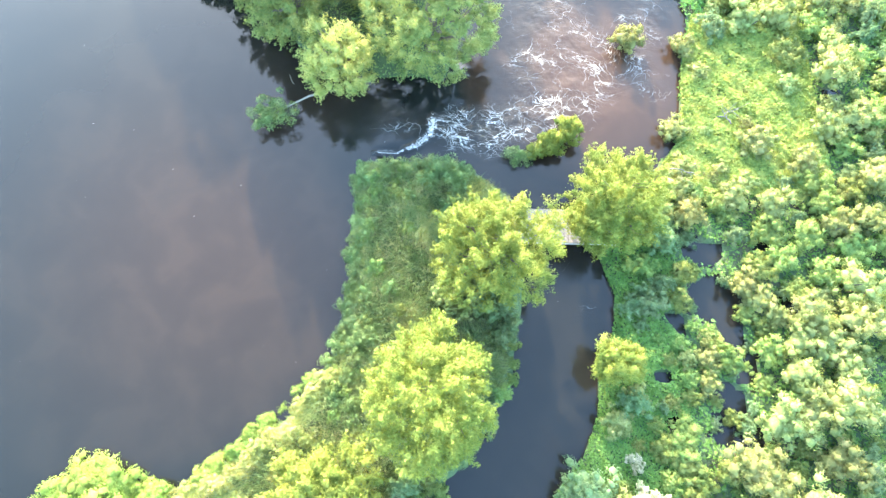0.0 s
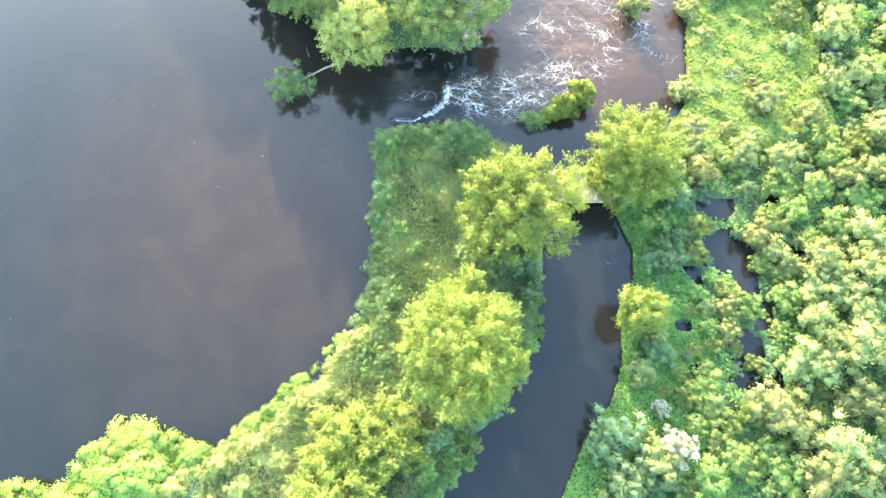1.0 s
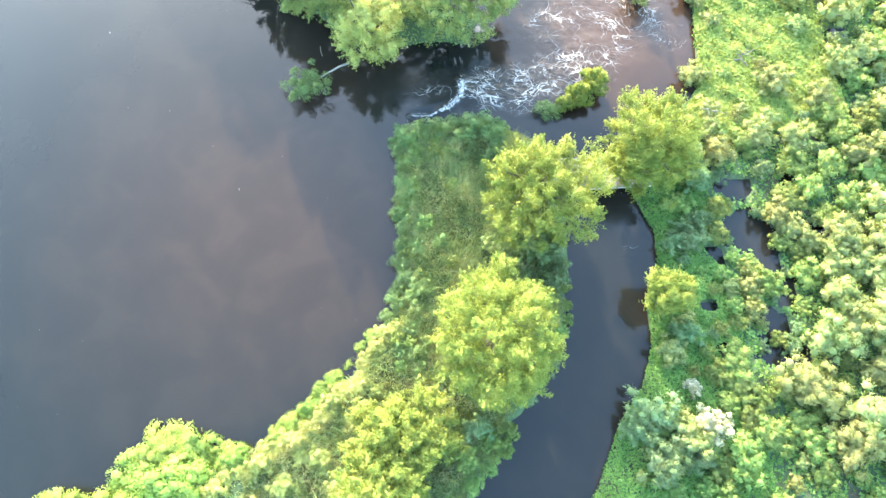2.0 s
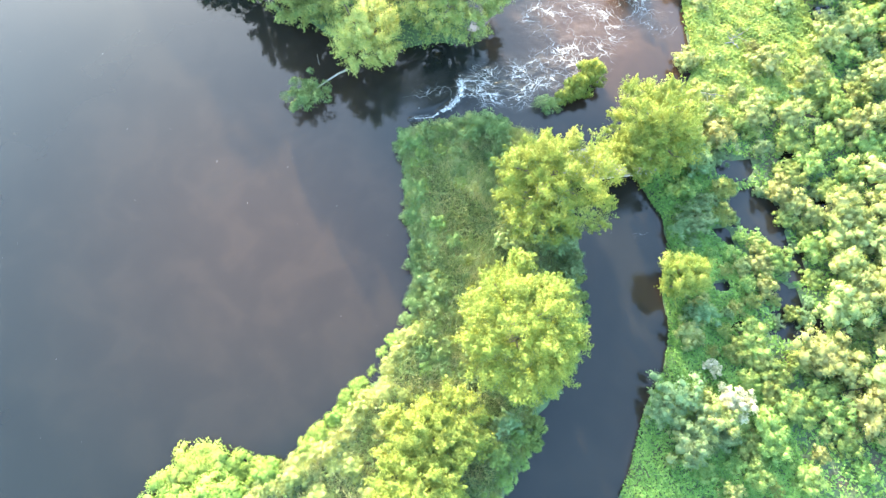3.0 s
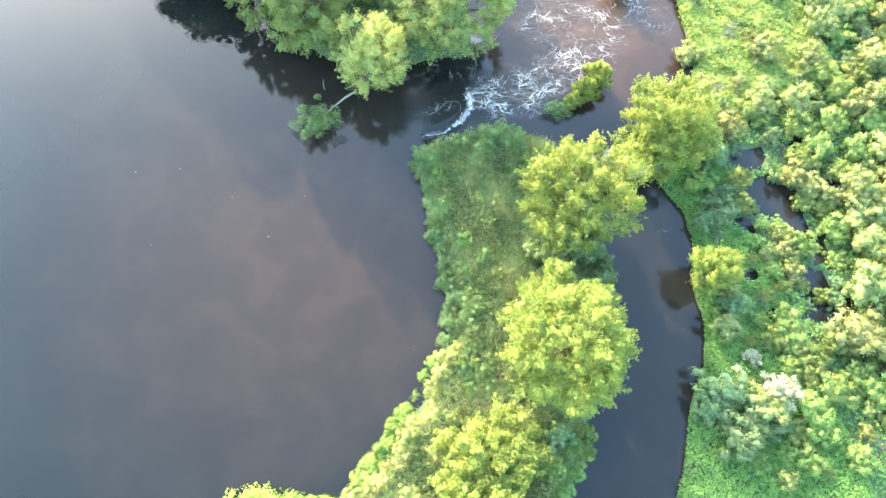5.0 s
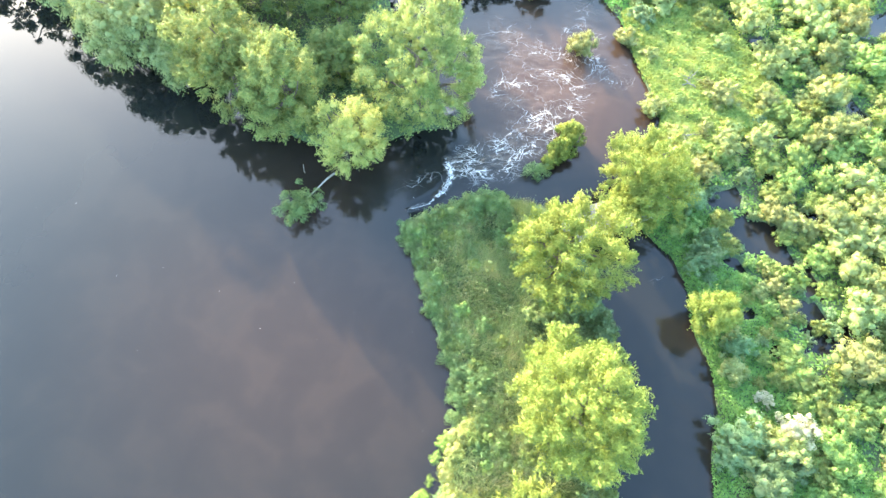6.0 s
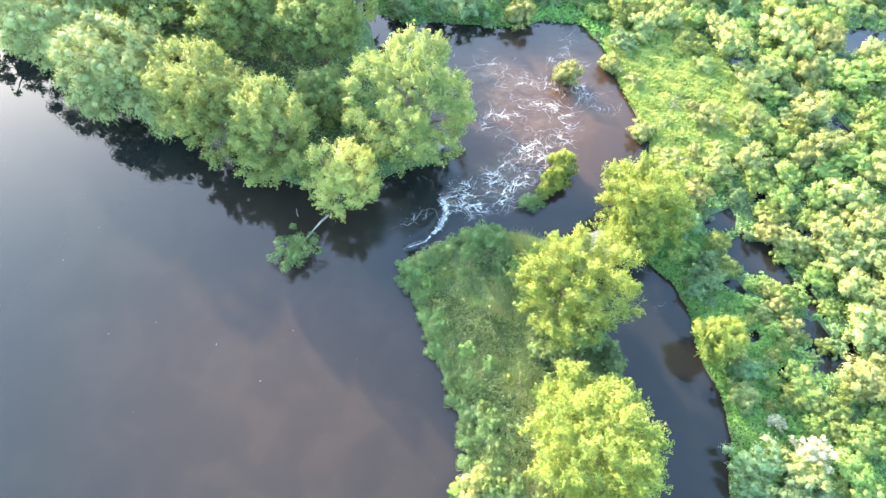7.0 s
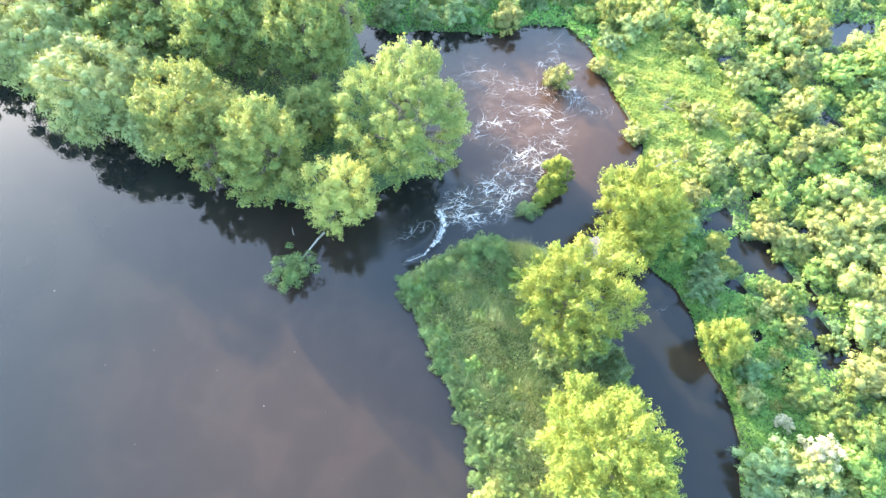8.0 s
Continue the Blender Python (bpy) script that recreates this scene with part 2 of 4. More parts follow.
def tube(points, radii, sides=7):
    """A tapered stem through the points."""
    pts = np.asarray(points, float)
    v, f = [], []
    for i, p in enumerate(pts):
        d = pts[min(i + 1, len(pts) - 1)] - pts[max(i - 1, 0)]
        d = d / np.linalg.norm(d)
        a = np.cross(d, [0.31, 0.17, 0.93] if abs(d[2]) < 0.9 else [1, 0, 0])
        a /= np.linalg.norm(a)
        b = np.cross(d, a)
        for s in range(sides):
            w = 2 * math.pi * s / sides
            v.append(p + radii[i] * (a * math.cos(w) + b * math.sin(w)))
    for i in range(len(pts) - 1):
        for s in range(sides):
            t = (s + 1) % sides
            f.append((i * sides + s, i * sides + t, (i + 1) * sides + t, (i + 1) * sides + s))
    return np.array(v), np.array(f)


def bent(a, b, rng, wobble=0.12, n=5):
    a, b = np.array(a, float), np.array(b, float)
    k = np.linspace(0, 1, n)[:, None]
    p = a + (b - a) * k
    p[1:-1] += rng.normal(size=(n - 2, 3)) * wobble * np.linalg.norm(b - a) * 0.5
    return p


def sphere_points(n, lowest, rng):
    i = np.arange(n) + 0.5
    z = 1 - (1 - lowest) * i / n
    a = math.pi * (1 + 5 ** 0.5) * i + rng.uniform(0, 6)
    s = np.sqrt(np.maximum(0, 1 - z * z))
    p = np.stack([np.cos(a) * s, np.sin(a) * s, z], axis=1)
    return unit(p + rng.normal(size=p.shape) * 0.13)


def crown_clumps(rx, ry, rz, zc, count, rng, lobes=14, ragged=0.3, lowest=-0.55, clump=(0.3, 0.55)):
    """Clump centres over a crown that is built of several bulging lobes."""
    size = np.array([rx, ry, rz])
    d = sphere_points(lobes, lowest, rng)
    swell = rng.uniform(0.36, 0.56, lobes)
    reach = 1.1 - swell - rng.uniform(0, ragged, lobes)
    hub = d * reach[:, None]
    share = swell ** 2 / np.sum(swell ** 2)
    out = []
    for k in range(lobes):
        m = max(4, int(round(count * share[k])))
        e = unit(rng.normal(size=(m, 3)) + d[k] * 0.9)
        out.append(hub[k] + e * swell[k] * rng.uniform(0.8, 1.05, (m, 1)))
    c = np.concatenate(out)
    c = c[c[:, 2] > lowest - 0.15]
    inner = d * (reach * 0.75)[:, None]
    cen = np.concatenate([c, inner]) * size + np.array([0, 0, zc])
    rad = rng.uniform(clump[0], clump[1], len(cen))
    rad[len(c):] *= 2.0
    return cen, rad


def sprigs(cen, zc, count, leaf, rng, slim):
    """Single shoots that stand out from the crown."""
    mid = np.array([cen[:, 0].mean(), cen[:, 1].mean(), zc - 0.5])
    pick = cen[rng.integers(0, len(cen), count)]
    d = unit(unit(pick - mid) + rng.normal(size=pick.shape) * 0.3 + np.array([0, 0, 0.25]))
    k = np.tile(np.linspace(0.2, 0.7, 8), count)[:, None]
    p = np.repeat(pick, 8, axis=0) + np.repeat(d, 8, axis=0) * k + rng.normal(size=(count * 8, 3)) * 0.03
    n = unit(rng.normal(size=p.shape) * 0.6 + np.repeat(d, 8, axis=0) + np.array([0, 0, 0.5]))
    v, f = blades(p, n, leaf, rng, slim, corners=3)
    return v, f, np.repeat(n, 3, axis=0)


def shoots(cen, mid, count, per, leaf, rng, slim, length=(0.35, 0.85)):
    """Leafy shoots over the crown, each a tapering spray that points outwards and up, in tufts that share a direction."""
    pick = cen[rng.integers(0, len(cen), count)]
    out = unit(pick - mid)
    d = unit(out + rng.normal(size=out.shape) * 0.42 + np.array([0, 0, 0.35]))
    ln = rng.uniform(*length, count)
    k = rng.random((count, per)) ** 0.8
    wide = (0.13 * (1.05 - k) + 0.02)[:, :, None] * ln[:, None, None] * 1.9
    side = rng.normal(size=(count, per, 3))
    side -= d[:, None, :] * np.sum(side * d[:, None, :], axis=2, keepdims=True)
    p = (pick + out * 0.08)[:, None, :] + d[:, None, :] * (k * ln[:, None])[:, :, None] + side * wide
    p = p.reshape(-1, 3)
    s = unit(side.reshape(-1, 3))
    n = unit(s * 0.7 + np.repeat(d, per, axis=0) * 0.25 + np.array([0, 0, 0.55]) + rng.normal(size=p.shape) * 0.35)
    v, f = blades(p, n, leaf, rng, slim, aim=np.repeat(d, per, axis=0) * 0.9, corners=3)
    return v, f, np.repeat(unit(n + 0.6 * s), 3, axis=0)


def land_z(x, y):
    return float(height(np.array([x]), np.array([y]))[0])


def tree(name, x, y, rx, ry, low, top, material, label, seed, count=150, per=110, leaf=0.2, slim=0.55, hang=0.0, ragged=0.3,
         clump=(0.3, 0.58), lobes=15, category="tree", group="", squash=0.75, lean=(0, 0), stems=1, lowest=-0.55, bark=None, spray=(0, 0), corners=3, heart=0.4):
    """A tree that stands at x, y: trunk, limbs and a ragged crown between the heights low and top."""
    rng = np.random.default_rng(seed)
    z0 = land_z(x, y)
    zc, rz = (low + top) / 2 - z0, (top - low) / 2
    cen, rad = crown_clumps(rx, ry, rz, zc, count, rng, lobes, ragged, lowest, clump)
    cen[:, 0] += lean[0]
    cen[:, 1] += lean[1]
    v, f, vn = clump_leaves(cen, rad, per, leaf, rng, slim=slim, hang=hang, squash=squash, corners=corners)
    hv, hf, hn = hearts(cen, rad, rng, size=heart)
    f = np.concatenate([f, hf + len(v)])
    v, vn = np.concatenate([v, hv]), np.concatenate([vn, hn])
    mid = np.array([lean[0], lean[1], zc - 0.45 * rz])
    sv, sf, sn = shoots(cen[:-lobes], mid, *spray, leaf, rng, slim) if spray[0] else sprigs(cen, zc, count // 2, leaf, rng, slim)
    f = np.concatenate([f, sf + len(v)])
    v = np.concatenate([v, sv])
    vn = np.concatenate([vn, sn])
    vn = unit(vn + 0.3 * unit((v - np.array([*lean, zc - 0.3 * rz])) / np.array([rx, ry, rz])))
    v[:, 2] = np.maximum(v[:, 2], 0.32 - z0 + 0.02)
    base = new(name)
    base.location = (x, y, z0)
    tagged(base, label, category, group)
    piece("crown", mesh_of("crown", v, f, material, vn), base)
    thick = 0.05 * max(rx, ry) + 0.03 * top
    for s in range(stems):
        off = rng.normal(size=2) * (0.35 if stems > 1 else 0.02)
        a = (off[0], off[1], -0.3)
        b = (lean[0] * 0.6 + off[0] * 2.5, lean[1] * 0.6 + off[1] * 2.5, zc + 0.35 * rz)
        tv, tf = tube(bent(a, b, rng, 0.06), np.linspace(thick, thick * 0.35, 5) / (stems ** 0.5), 9)
        trunk = piece("trunk", mesh_of("trunk", tv, tf, bark or BARK), base)
    for k in rng.choice(len(cen), 7, replace=False):
        s = rng.uniform(0.25, 0.6)
        a = (lean[0] * 0.5 * s, lean[1] * 0.5 * s, (zc + 0.3 * rz) * s)
        tv, tf = tube(bent(a, cen[k], rng, 0.12), np.linspace(thick * 0.4, 0.02, 5), 6)
        piece("limb", mesh_of("limb", tv, tf, bark or BARK), trunk)
    return base


BUSHES = {}


def bush_model(key, name, material, seed, tall=1.0, count=30, per=36, leaf=0.095, slim=0.5, clump=(0.17, 0.3), ragged=0.25, category="bush", lowest=-0.1, hang=0.0, dense=True):
    """A bush of one metre radius, kept as meshes to be placed later."""
    rng = np.random.default_rng(seed)
    cen, rad = crown_clumps(0.95, 0.95, 0.8 * tall, 0.3 * tall, count, rng, 9, ragged, lowest, clump)
    v, f, vn = clump_leaves(cen, rad, per, leaf, rng, slim=slim, hang=hang, corners=3, inside=0.6)
    if dense:
        hv, hf, hn = hearts(cen, rad, rng)
        f = np.concatenate([f, hf + len(v)])
        v, vn = np.concatenate([v, hv]), np.concatenate([vn, hn])
    vn = unit(vn + 0.4 * unit(v - np.array([0, 0, -0.1])))
    v[:, 2] = np.maximum(v[:, 2], -0.05 + 0.05 * rng.random(len(v)))
    leaves = mesh_of("foliage", v, f, material, vn)
    stems = []
    for k in range(4):
        c = cen[rng.integers(0, len(cen))]
        tv, tf = tube(bent((rng.normal() * 0.08, rng.normal() * 0.08, -0.35), c, rng, 0.15, 4), (0.045, 0.035, 0.02, 0.01), 5)
        stems.append(mesh_of("stem", tv, tf, BARK))
    BUSHES[key] = (name, leaves, stems, category)


bush_rng = np.random.default_rng(77)


def bush(key, x, y, r, label, group="", tall=1.0, z=None):
    name, leaves, stems, category = BUSHES[key]
    ob = new(name)
    ob.matrix_basis = Matrix.LocRotScale((x, y, max(land_z(x, y), -0.15) if z is None else z), Euler((0, 0, bush_rng.uniform(0, 6.28))), (r * bush_rng.uniform(0.9, 1.1), r * bush_rng.uniform(0.9, 1.1), r * tall * bush_rng.uniform(0.85, 1.15)))
    tagged(ob, label, category, group)
    piece("foliage", leaves, ob)
    for s in stems:
        piece("stem", s, ob)
    return ob


# ---- the lie of the land ----
DYKE = [(-3.2, 13.4), (-3.4, 9.0), (-3.5, 5.0), (-3.8, 1.6), (-5.3, -0.4), (-6.3, -2.0), (-8.4, -3.4), (-10.0, -4.8), (-12.5, -5.8), (-16.0, -6.6), (-21.0, -8.6), (-60, -30),
        (-60, -55), (-12, -22), (-3.5, -13), (-0.2, -9.0), (1.5, -6.6), (2.2, -5.2), (3.2, -4.6), (4.4, -2.9), (5.9, -0.4), (6.5, 2.7), (6.8, 5.8), (7.4, 8.2), (7.0, 10.6), (4.6, 12.9), (2.6, 13.9), (-0.5, 13.8)]
MARSH = [(11.9, 8.2), (12.9, 5.3), (12.6, 3.0), (11.6, 1.0), (11.4, -1.6), (10.5, -3.8), (8.8, -5.8), (6.9, -9.2), (2.5, -15), (-10, -26), (-60, -62), (-60, -400), (500, -400), (500, 500), (-20, 500),
         (0, 60), (3.5, 36.0), (5.5, 34.2), (9.2, 32.6), (12.9, 30.7), (16.6, 30.3), (19.1, 28.8), (19.9, 25.9), (18.6, 21.2), (18.4, 18.8), (17.7, 15.6), (16.4, 13.9), (13.5, 12.6), (12.2, 10.6)]
BANK = [(2.0, 20.0), (-1.9, 20.1), (-5.6, 20.4), (-7.4, 22.0), (-10.0, 24.8), (-11.8, 28.4), (-17.0, 33.6), (-20.6, 37.6), (-22.6, 41.3), (-45, 63), (-90, 81), (-400, 91), (-400, 500), (-20, 500), (-0.5, 60),
        (2.3, 36), (2.0, 30), (2.6, 25), (2.6, 21.5)]
LAKE = [(3.4, 21.0), (3.1, 18.7), (1.7, 17.3), (1.5, 16.2), (0.3, 15.0), (-2.0, 14.3), (0, 12), (0.5, 5), (-1, -2), (-7, -7), (-20, -12), (-60, -40), (-400, -300), (-400, 400), (-60, 85), (-30, 55), (-15, 36), (0, 23)]
PONDS = [(18.4, 8.2, 1.4, 0.9), (18.5, 5.3, 1.9, 1.3), (16.4, 3.8, 0.8, 0.7), (19.5, 3.4, 1.0, 0.9), (20.1, 1.3, 0.8, 1.5), (18.9, -0.9, 1.0, 1.2), (18.7, -2.4, 1.2, 0.9), (20.4, -2.7, 1.3, 0.6), (23.4, 4.9, 0.6, 0.8), (15.0, 0.6, 0.5, 0.4), (15.3, -2.1, 0.45, 0.4),
         (23.2, -0.8, 0.6, 0.4), (40.5, 18.0, 3.0, 1.2), (36.0, 16.6, 2.2, 0.8), (32.0, 11.0, 0.8, 1.6), (29.1, 19.8, 0.8, 0.8), (22.3, 8.6, 0.6, 0.4)]


def depth_in(poly, x, y):
    """Metres inside (plus) or outside (minus) an outline."""
    x, y = np.asarray(x, float), np.asarray(y, float)
    best = np.full(x.shape, 1e9)
    inside = np.zeros(x.shape, bool)
    for (ax, ay), (bx, by) in zip(poly, poly[1:] + poly[:1]):
        ex, ey = bx - ax, by - ay
        k = np.clip(((x - ax) * ex + (y - ay) * ey) / (ex * ex + ey * ey), 0, 1)
        best = np.minimum(best, np.hypot(x - ax - k * ex, y - ay - k * ey))
        if ay != by:
            inside ^= ((ay > y) != (by > y)) & (x < (bx - ax) * (y - ay) / (by - ay) + ax)
    return np.where(inside, best, -best)


def wavy(x, y, s=1.0):
    return (np.sin(x * 1.31 * s + 1.7 * np.sin(y * 0.83 * s)) + np.sin(y * 1.73 * s + 1.3 * np.sin(x * 1.07 * s + 2.0)) + 0.5 * np.sin((x + y) * 3.1 * s + np.sin(x * 2.3 * s))) / 2.5


def pond_depth(x, y):
    best = np.full(np.shape(x), -9.0)
    for px, py, a, b in PONDS:
        best = np.maximum(best, 1 - np.hypot((x - px) / a, (y - py) / b) + 0.3 * wavy(x, y, 1.9) + 0.16 * wavy(x + 3, y + 1, 3.7))
    return best


def height(x, y):
    x, y = np.asarray(x, float), np.asarray(y, float)
    n = wavy(x, y)
    dy = np.clip(depth_in(DYKE, x, y) * 0.75 + 0.15 + 0.12 * n, -1.5, 1.05 + 0.08 * n)
    ma = np.clip(depth_in(MARSH, x, y) * 0.45 + 0.05 + 0.1 * n, -1.5, 0.16 + 0.07 * n)
    ma = np.where(pond_depth(x, y) > 0, np.minimum(ma, -0.25), ma)
    ba = np.clip(depth_in(BANK, x, y) * 0.6 + 0.2 + 0.12 * n, -1.5, 0.95 + 0.12 * n)
    return np.maximum(np.maximum(dy, ma), ba)


def lines_of(parts):
    out = []
    for a, b, step in parts:
        out.extend(np.arange(a, b, step))
    return np.array(out + [parts[-1][1]])


def sheet(xs, ys, zf):
    gx, gy = np.meshgrid(xs, ys)
    gz = zf(gx.ravel(), gy.ravel())
    v = np.stack([gx.ravel(), gy.ravel(), gz], axis=1)
    nx, ny = len(xs), len(ys)
    i = (np.arange(ny - 1)[:, None] * nx + np.arange(nx - 1)[None, :]).ravel()
    return v, np.stack([i, i + 1, i + nx + 1, i + nx], axis=1)


gv, gf = sheet(lines_of([(-1200, -60, 60), (-60, -26, 2), (-26, 45, 0.5), (45, 80, 2), (80, 1200, 60)]), lines_of([(-1200, -60, 60), (-60, -14, 2), (-14, 44, 0.5), (44, 80, 2), (80, 1200, 60)]), height)
ground = tagged(new("ground", mesh_of("ground", gv, gf, GROUND)), "damp green earth of dyke, marsh and wooded bank", "ground", kind="structure")

# the current below the gap in the dyke
CURRENT = [(1.8, 16.4, 1.1, 0.8), (3.2, 16.5, 1.6, 0.74), (5.4, 16.4, 1.8, 0.66), (7.4, 17.0, 1.9, 0.56), (9.4, 18.2, 1.9, 0.5), (11.0, 19.2, 2.2, 0.45), (12.6, 20.8, 2.2, 0.4), (11.2, 22.8, 3.2, 0.36), (14.6, 22.8, 2.0, 0.4), (15.8, 24.8, 1.8, 0.4), (9.5, 25.8, 3.0, 0.32), (17.0, 26.6, 1.5, 0.3), (16.4, 20.2, 1.5, 0.33), (18.0, 28.4, 1.1, 0.26), (8.4, 21.5, 2.4, 0.36), (9.8, 6.8, 1.0, 0.24), (10.8, 4.2, 0.9, 0.22)]
EDDIES = [(3.0, 16.9, 1.0, 0.9), (6.2, 17.2, 1.1, -0.7), (9.5, 19.0, 1.8, 0.7), (12.6, 20.6, 2.0, 1.1), (15.0, 21.5, 1.6, -0.8), (11.0, 24.0, 2.4, 0.8), (16.4, 25.0, 1.6, 1.0), (8.0, 25.5, 2.0, -0.7)]


def water_z(x, y):
    lake = np.clip(depth_in(LAKE, x, y) / 1.4 + 0.5, 0, 1)
    lake = lake * lake * (3 - 2 * lake)
    rough, _, _ = roughness(x, y)
    wave = (wavy(x * 1.9, y * 1.7) + 0.6 * wavy(x * 4.3 + 2, y * 4.7) + 0.3 * wavy(x * 9.1, y * 8.3 + 1)) * 0.07
    lip = np.exp(-((x - 1.9) ** 2 + (y - 16.0) ** 2) / 1.2) * 0.12
    return 0.22 * lake + wave * rough ** 1.3 + lip


def roughness(x, y):
    foam = np.zeros(np.shape(x))
    for cx, cy, r, a in CURRENT:
        foam = np.maximum(foam, a * np.clip(1.45 - np.hypot(x - cx, y - cy) / r, 0, 1) ** 0.8)
    # a bright seam where the water tips over, along the end of the dyke
    seam = [(-2.4, 14.4), (-0.9, 14.5), (0.3, 15.0), (1.2, 15.7), (1.5, 16.4), (1.4, 17.0)]
    best = np.full(np.shape(x), 9.0)
    for k, ((ax, ay), (bx, by)) in enumerate(zip(seam, seam[1:])):
        ex, ey = bx - ax, by - ay
        t = np.clip(((x - ax) * ex + (y - ay) * ey) / (ex * ex + ey * ey), 0, 1)
        best = np.minimum(best, np.hypot(x - ax - t * ex, y - ay - t * ey) / ((0.2 + 0.075 * k) * (1 + 0.4 * wavy(x * 3.1, y * 2.7))))
    lake = depth_in(LAKE, x, y)
    upstream = np.clip(lake / 0.5, 0, 1)
    foam = foam * (1 - upstream)
    pull = np.clip(1 - np.hypot((x + 1.0) / 4.0, (y - 16.4) / 1.8), 0, 1)
    foam = np.maximum(foam, 0.33 * pull)
    foam = np.maximum(foam, np.clip(1.22 - best, 0, 1))
    silt = np.clip(1 - np.hypot((x - 12.0) / 9.5, (y - 21.5) / 9.5), 0, 1) ** 0.5 * 0.65 * (1 - upstream)
    plume = np.exp(-(np.hypot((x + 10.0) / 15.0, (y - 9.0) / 14.0)) ** 2)
    silt = np.maximum(silt, (0.05 + 0.23 * plume) * np.clip(lake / 5.0 + 0.05, 0, 1))
    shallow = np.clip(1 + depth_in(MARSH, x, y) / 1.2, 0, 1) * (depth_in(MARSH, x, y) < 0.3) * (y < 9) * (x < 15) * np.clip(0.5 + 0.5 * wavy(x * 0.9, y * 0.9), 0, 1)
    silt = np.maximum(np.maximum(silt, np.where(lake > 0, 0.08, 0.12)), 0.4 * shallow)
    churn = np.clip(foam * 1.2, 0, 1)
    draw = np.clip(1 - np.hypot((x + 1.5) / 4.5, (y - 16.6) / 2.0), 0, 1) * 0.4
    return foam, silt, np.maximum(churn, draw)


wv, wf = sheet(lines_of([(-1200, -60, 60), (-60, -26, 3), (-26, -5, 0.7), (-5, 20, 0.14), (20, 60, 1.0), (60, 1200, 60)]), lines_of([(-1200, -60, 60), (-60, 12.5, 1.0), (12.5, 31, 0.14), (31, 60, 1.0), (60, 1200, 60)]), water_z)
water_me = mesh_of("water", wv, wf, WATER)
water_me.shade_smooth()
fo, si, ch = roughness(wv[:, 0], wv[:, 1])
col = water_me.attributes.new("rough_water", "FLOAT_COLOR", "POINT")
col.data.foreach_set("color", np.stack([fo, si, ch, np.ones(len(fo))], axis=1).astype(np.float32).ravel())
ex, ey = wv[:, 0].copy(), wv[:, 1].copy()
for cx, cy, r, turn in EDDIES:
    dx, dy = ex - cx, ey - cy
    a = 0.65 * turn * np.exp(-(dx * dx + dy * dy) / (r * r))
    ex, ey = cx + dx * np.cos(a) - dy * np.sin(a), cy + dx * np.sin(a) + dy * np.cos(a)
cur = water_me.attributes.new("current", "FLOAT_VECTOR", "POINT")
cur.data.foreach_set("vector", np.stack([ex * 0.85, ey * 1.15, np.zeros(len(ex))], axis=1).astype(np.float32).ravel())
tagged(new("water", water_me), "dark brown flood water, smooth lake and foaming rapids", "water", kind="structure")

# ---- footbridge over the channel ----
bridge = tagged(new("footbridge"), "weathered grey plank footbridge between two trees", "bridge")
bridge.location = (9.6, 9.4, 0.85)


def box_bm(sx, sy, sz, bevel=0.015):
    bm = bmesh.new()
    bmesh.ops.create_cube(bm, size=1, matrix=Matrix.Diagonal((sx, sy, sz, 1)))
    bmesh.ops.bevel(bm, geom=bm.edges[:], offset=bevel, segments=1, affect="EDGES")
    return bm


def part(name, bm, material, parent, label="", at=None):
    me = bpy.data.meshes.new(name)
    bm.to_mesh(me)
    bm.free()
    me.materials.append(material)
    ob = piece(name, me, parent, label)
    if at:
        ob.location = at
    return ob


for sy in (-0.95, 0.95):
    part("beam", box_bm(6.4, 0.22, 0.3), CONCRETE, bridge, at=(0, sy, -0.2))
plank_me = None
for i in range(26):
    if plank_me is None:
        plank_me = part("plank", box_bm(0.22, 2.2, 0.06), PLANK, bridge, at=(-3.1, 0, 0)).data
    else:
        piece("plank", plank_me, bridge).location = (-3.1 + i * 0.245, 0, 0)
for sx in (-2.9, 2.9):
    part("pier", box_bm(0.35, 2.0, 1.6), CONCRETE, bridge, at=(sx, 0, -1.0))

# ---- trees on the dyke ----
tree("alder", 1.55, -0.9, 3.0, 3.5, 0.9, 6.9, ALDER, "broad yellow-green alder on the dyke beside the river", 11, 330, 80, 0.105, ragged=0.3, lobes=26, spray=(1000, 36), heart=0.3)
tree("alder", 4.9, 7.3, 3.8, 3.6, 0.9, 6.8, ALDER, "sunlit alder with dark hollows by the footbridge", 12, 260, 80, 0.105, ragged=0.5, lobes=20, spray=(800, 36), heart=0.3)
tree("alder", 12.3, 10.3, 3.1, 3.1, 0.4, 5.6, ALDER, "bright alder on the marsh end of the footbridge", 13, 224, 80, 0.105, ragged=0.36, lobes=18, spray=(660, 36), heart=0.3)
tree("alder", -3.6, -5.6, 2.5, 2.3, 0.9, 3.9, ALDER, "low spreading alder at the foot of the dyke", 14, 192, 60, 0.11, ragged=0.4, spray=(520, 30))
tree("alder", -4.9, -8.2, 2.2, 2.1, 0.9, 4.2, ALDER, "low spreading alder at the foot of the dyke", 15, 160, 60, 0.11, ragged=0.4, spray=(420, 30))
tree("alder", 12.3, 8.9, 1.5, 1.5, 0.5, 4.4, ALDER, "small alder leaning over the footbridge end", 16, 80, 60, 0.11, lean=(-1.5, 0.2), spray=(220, 30))
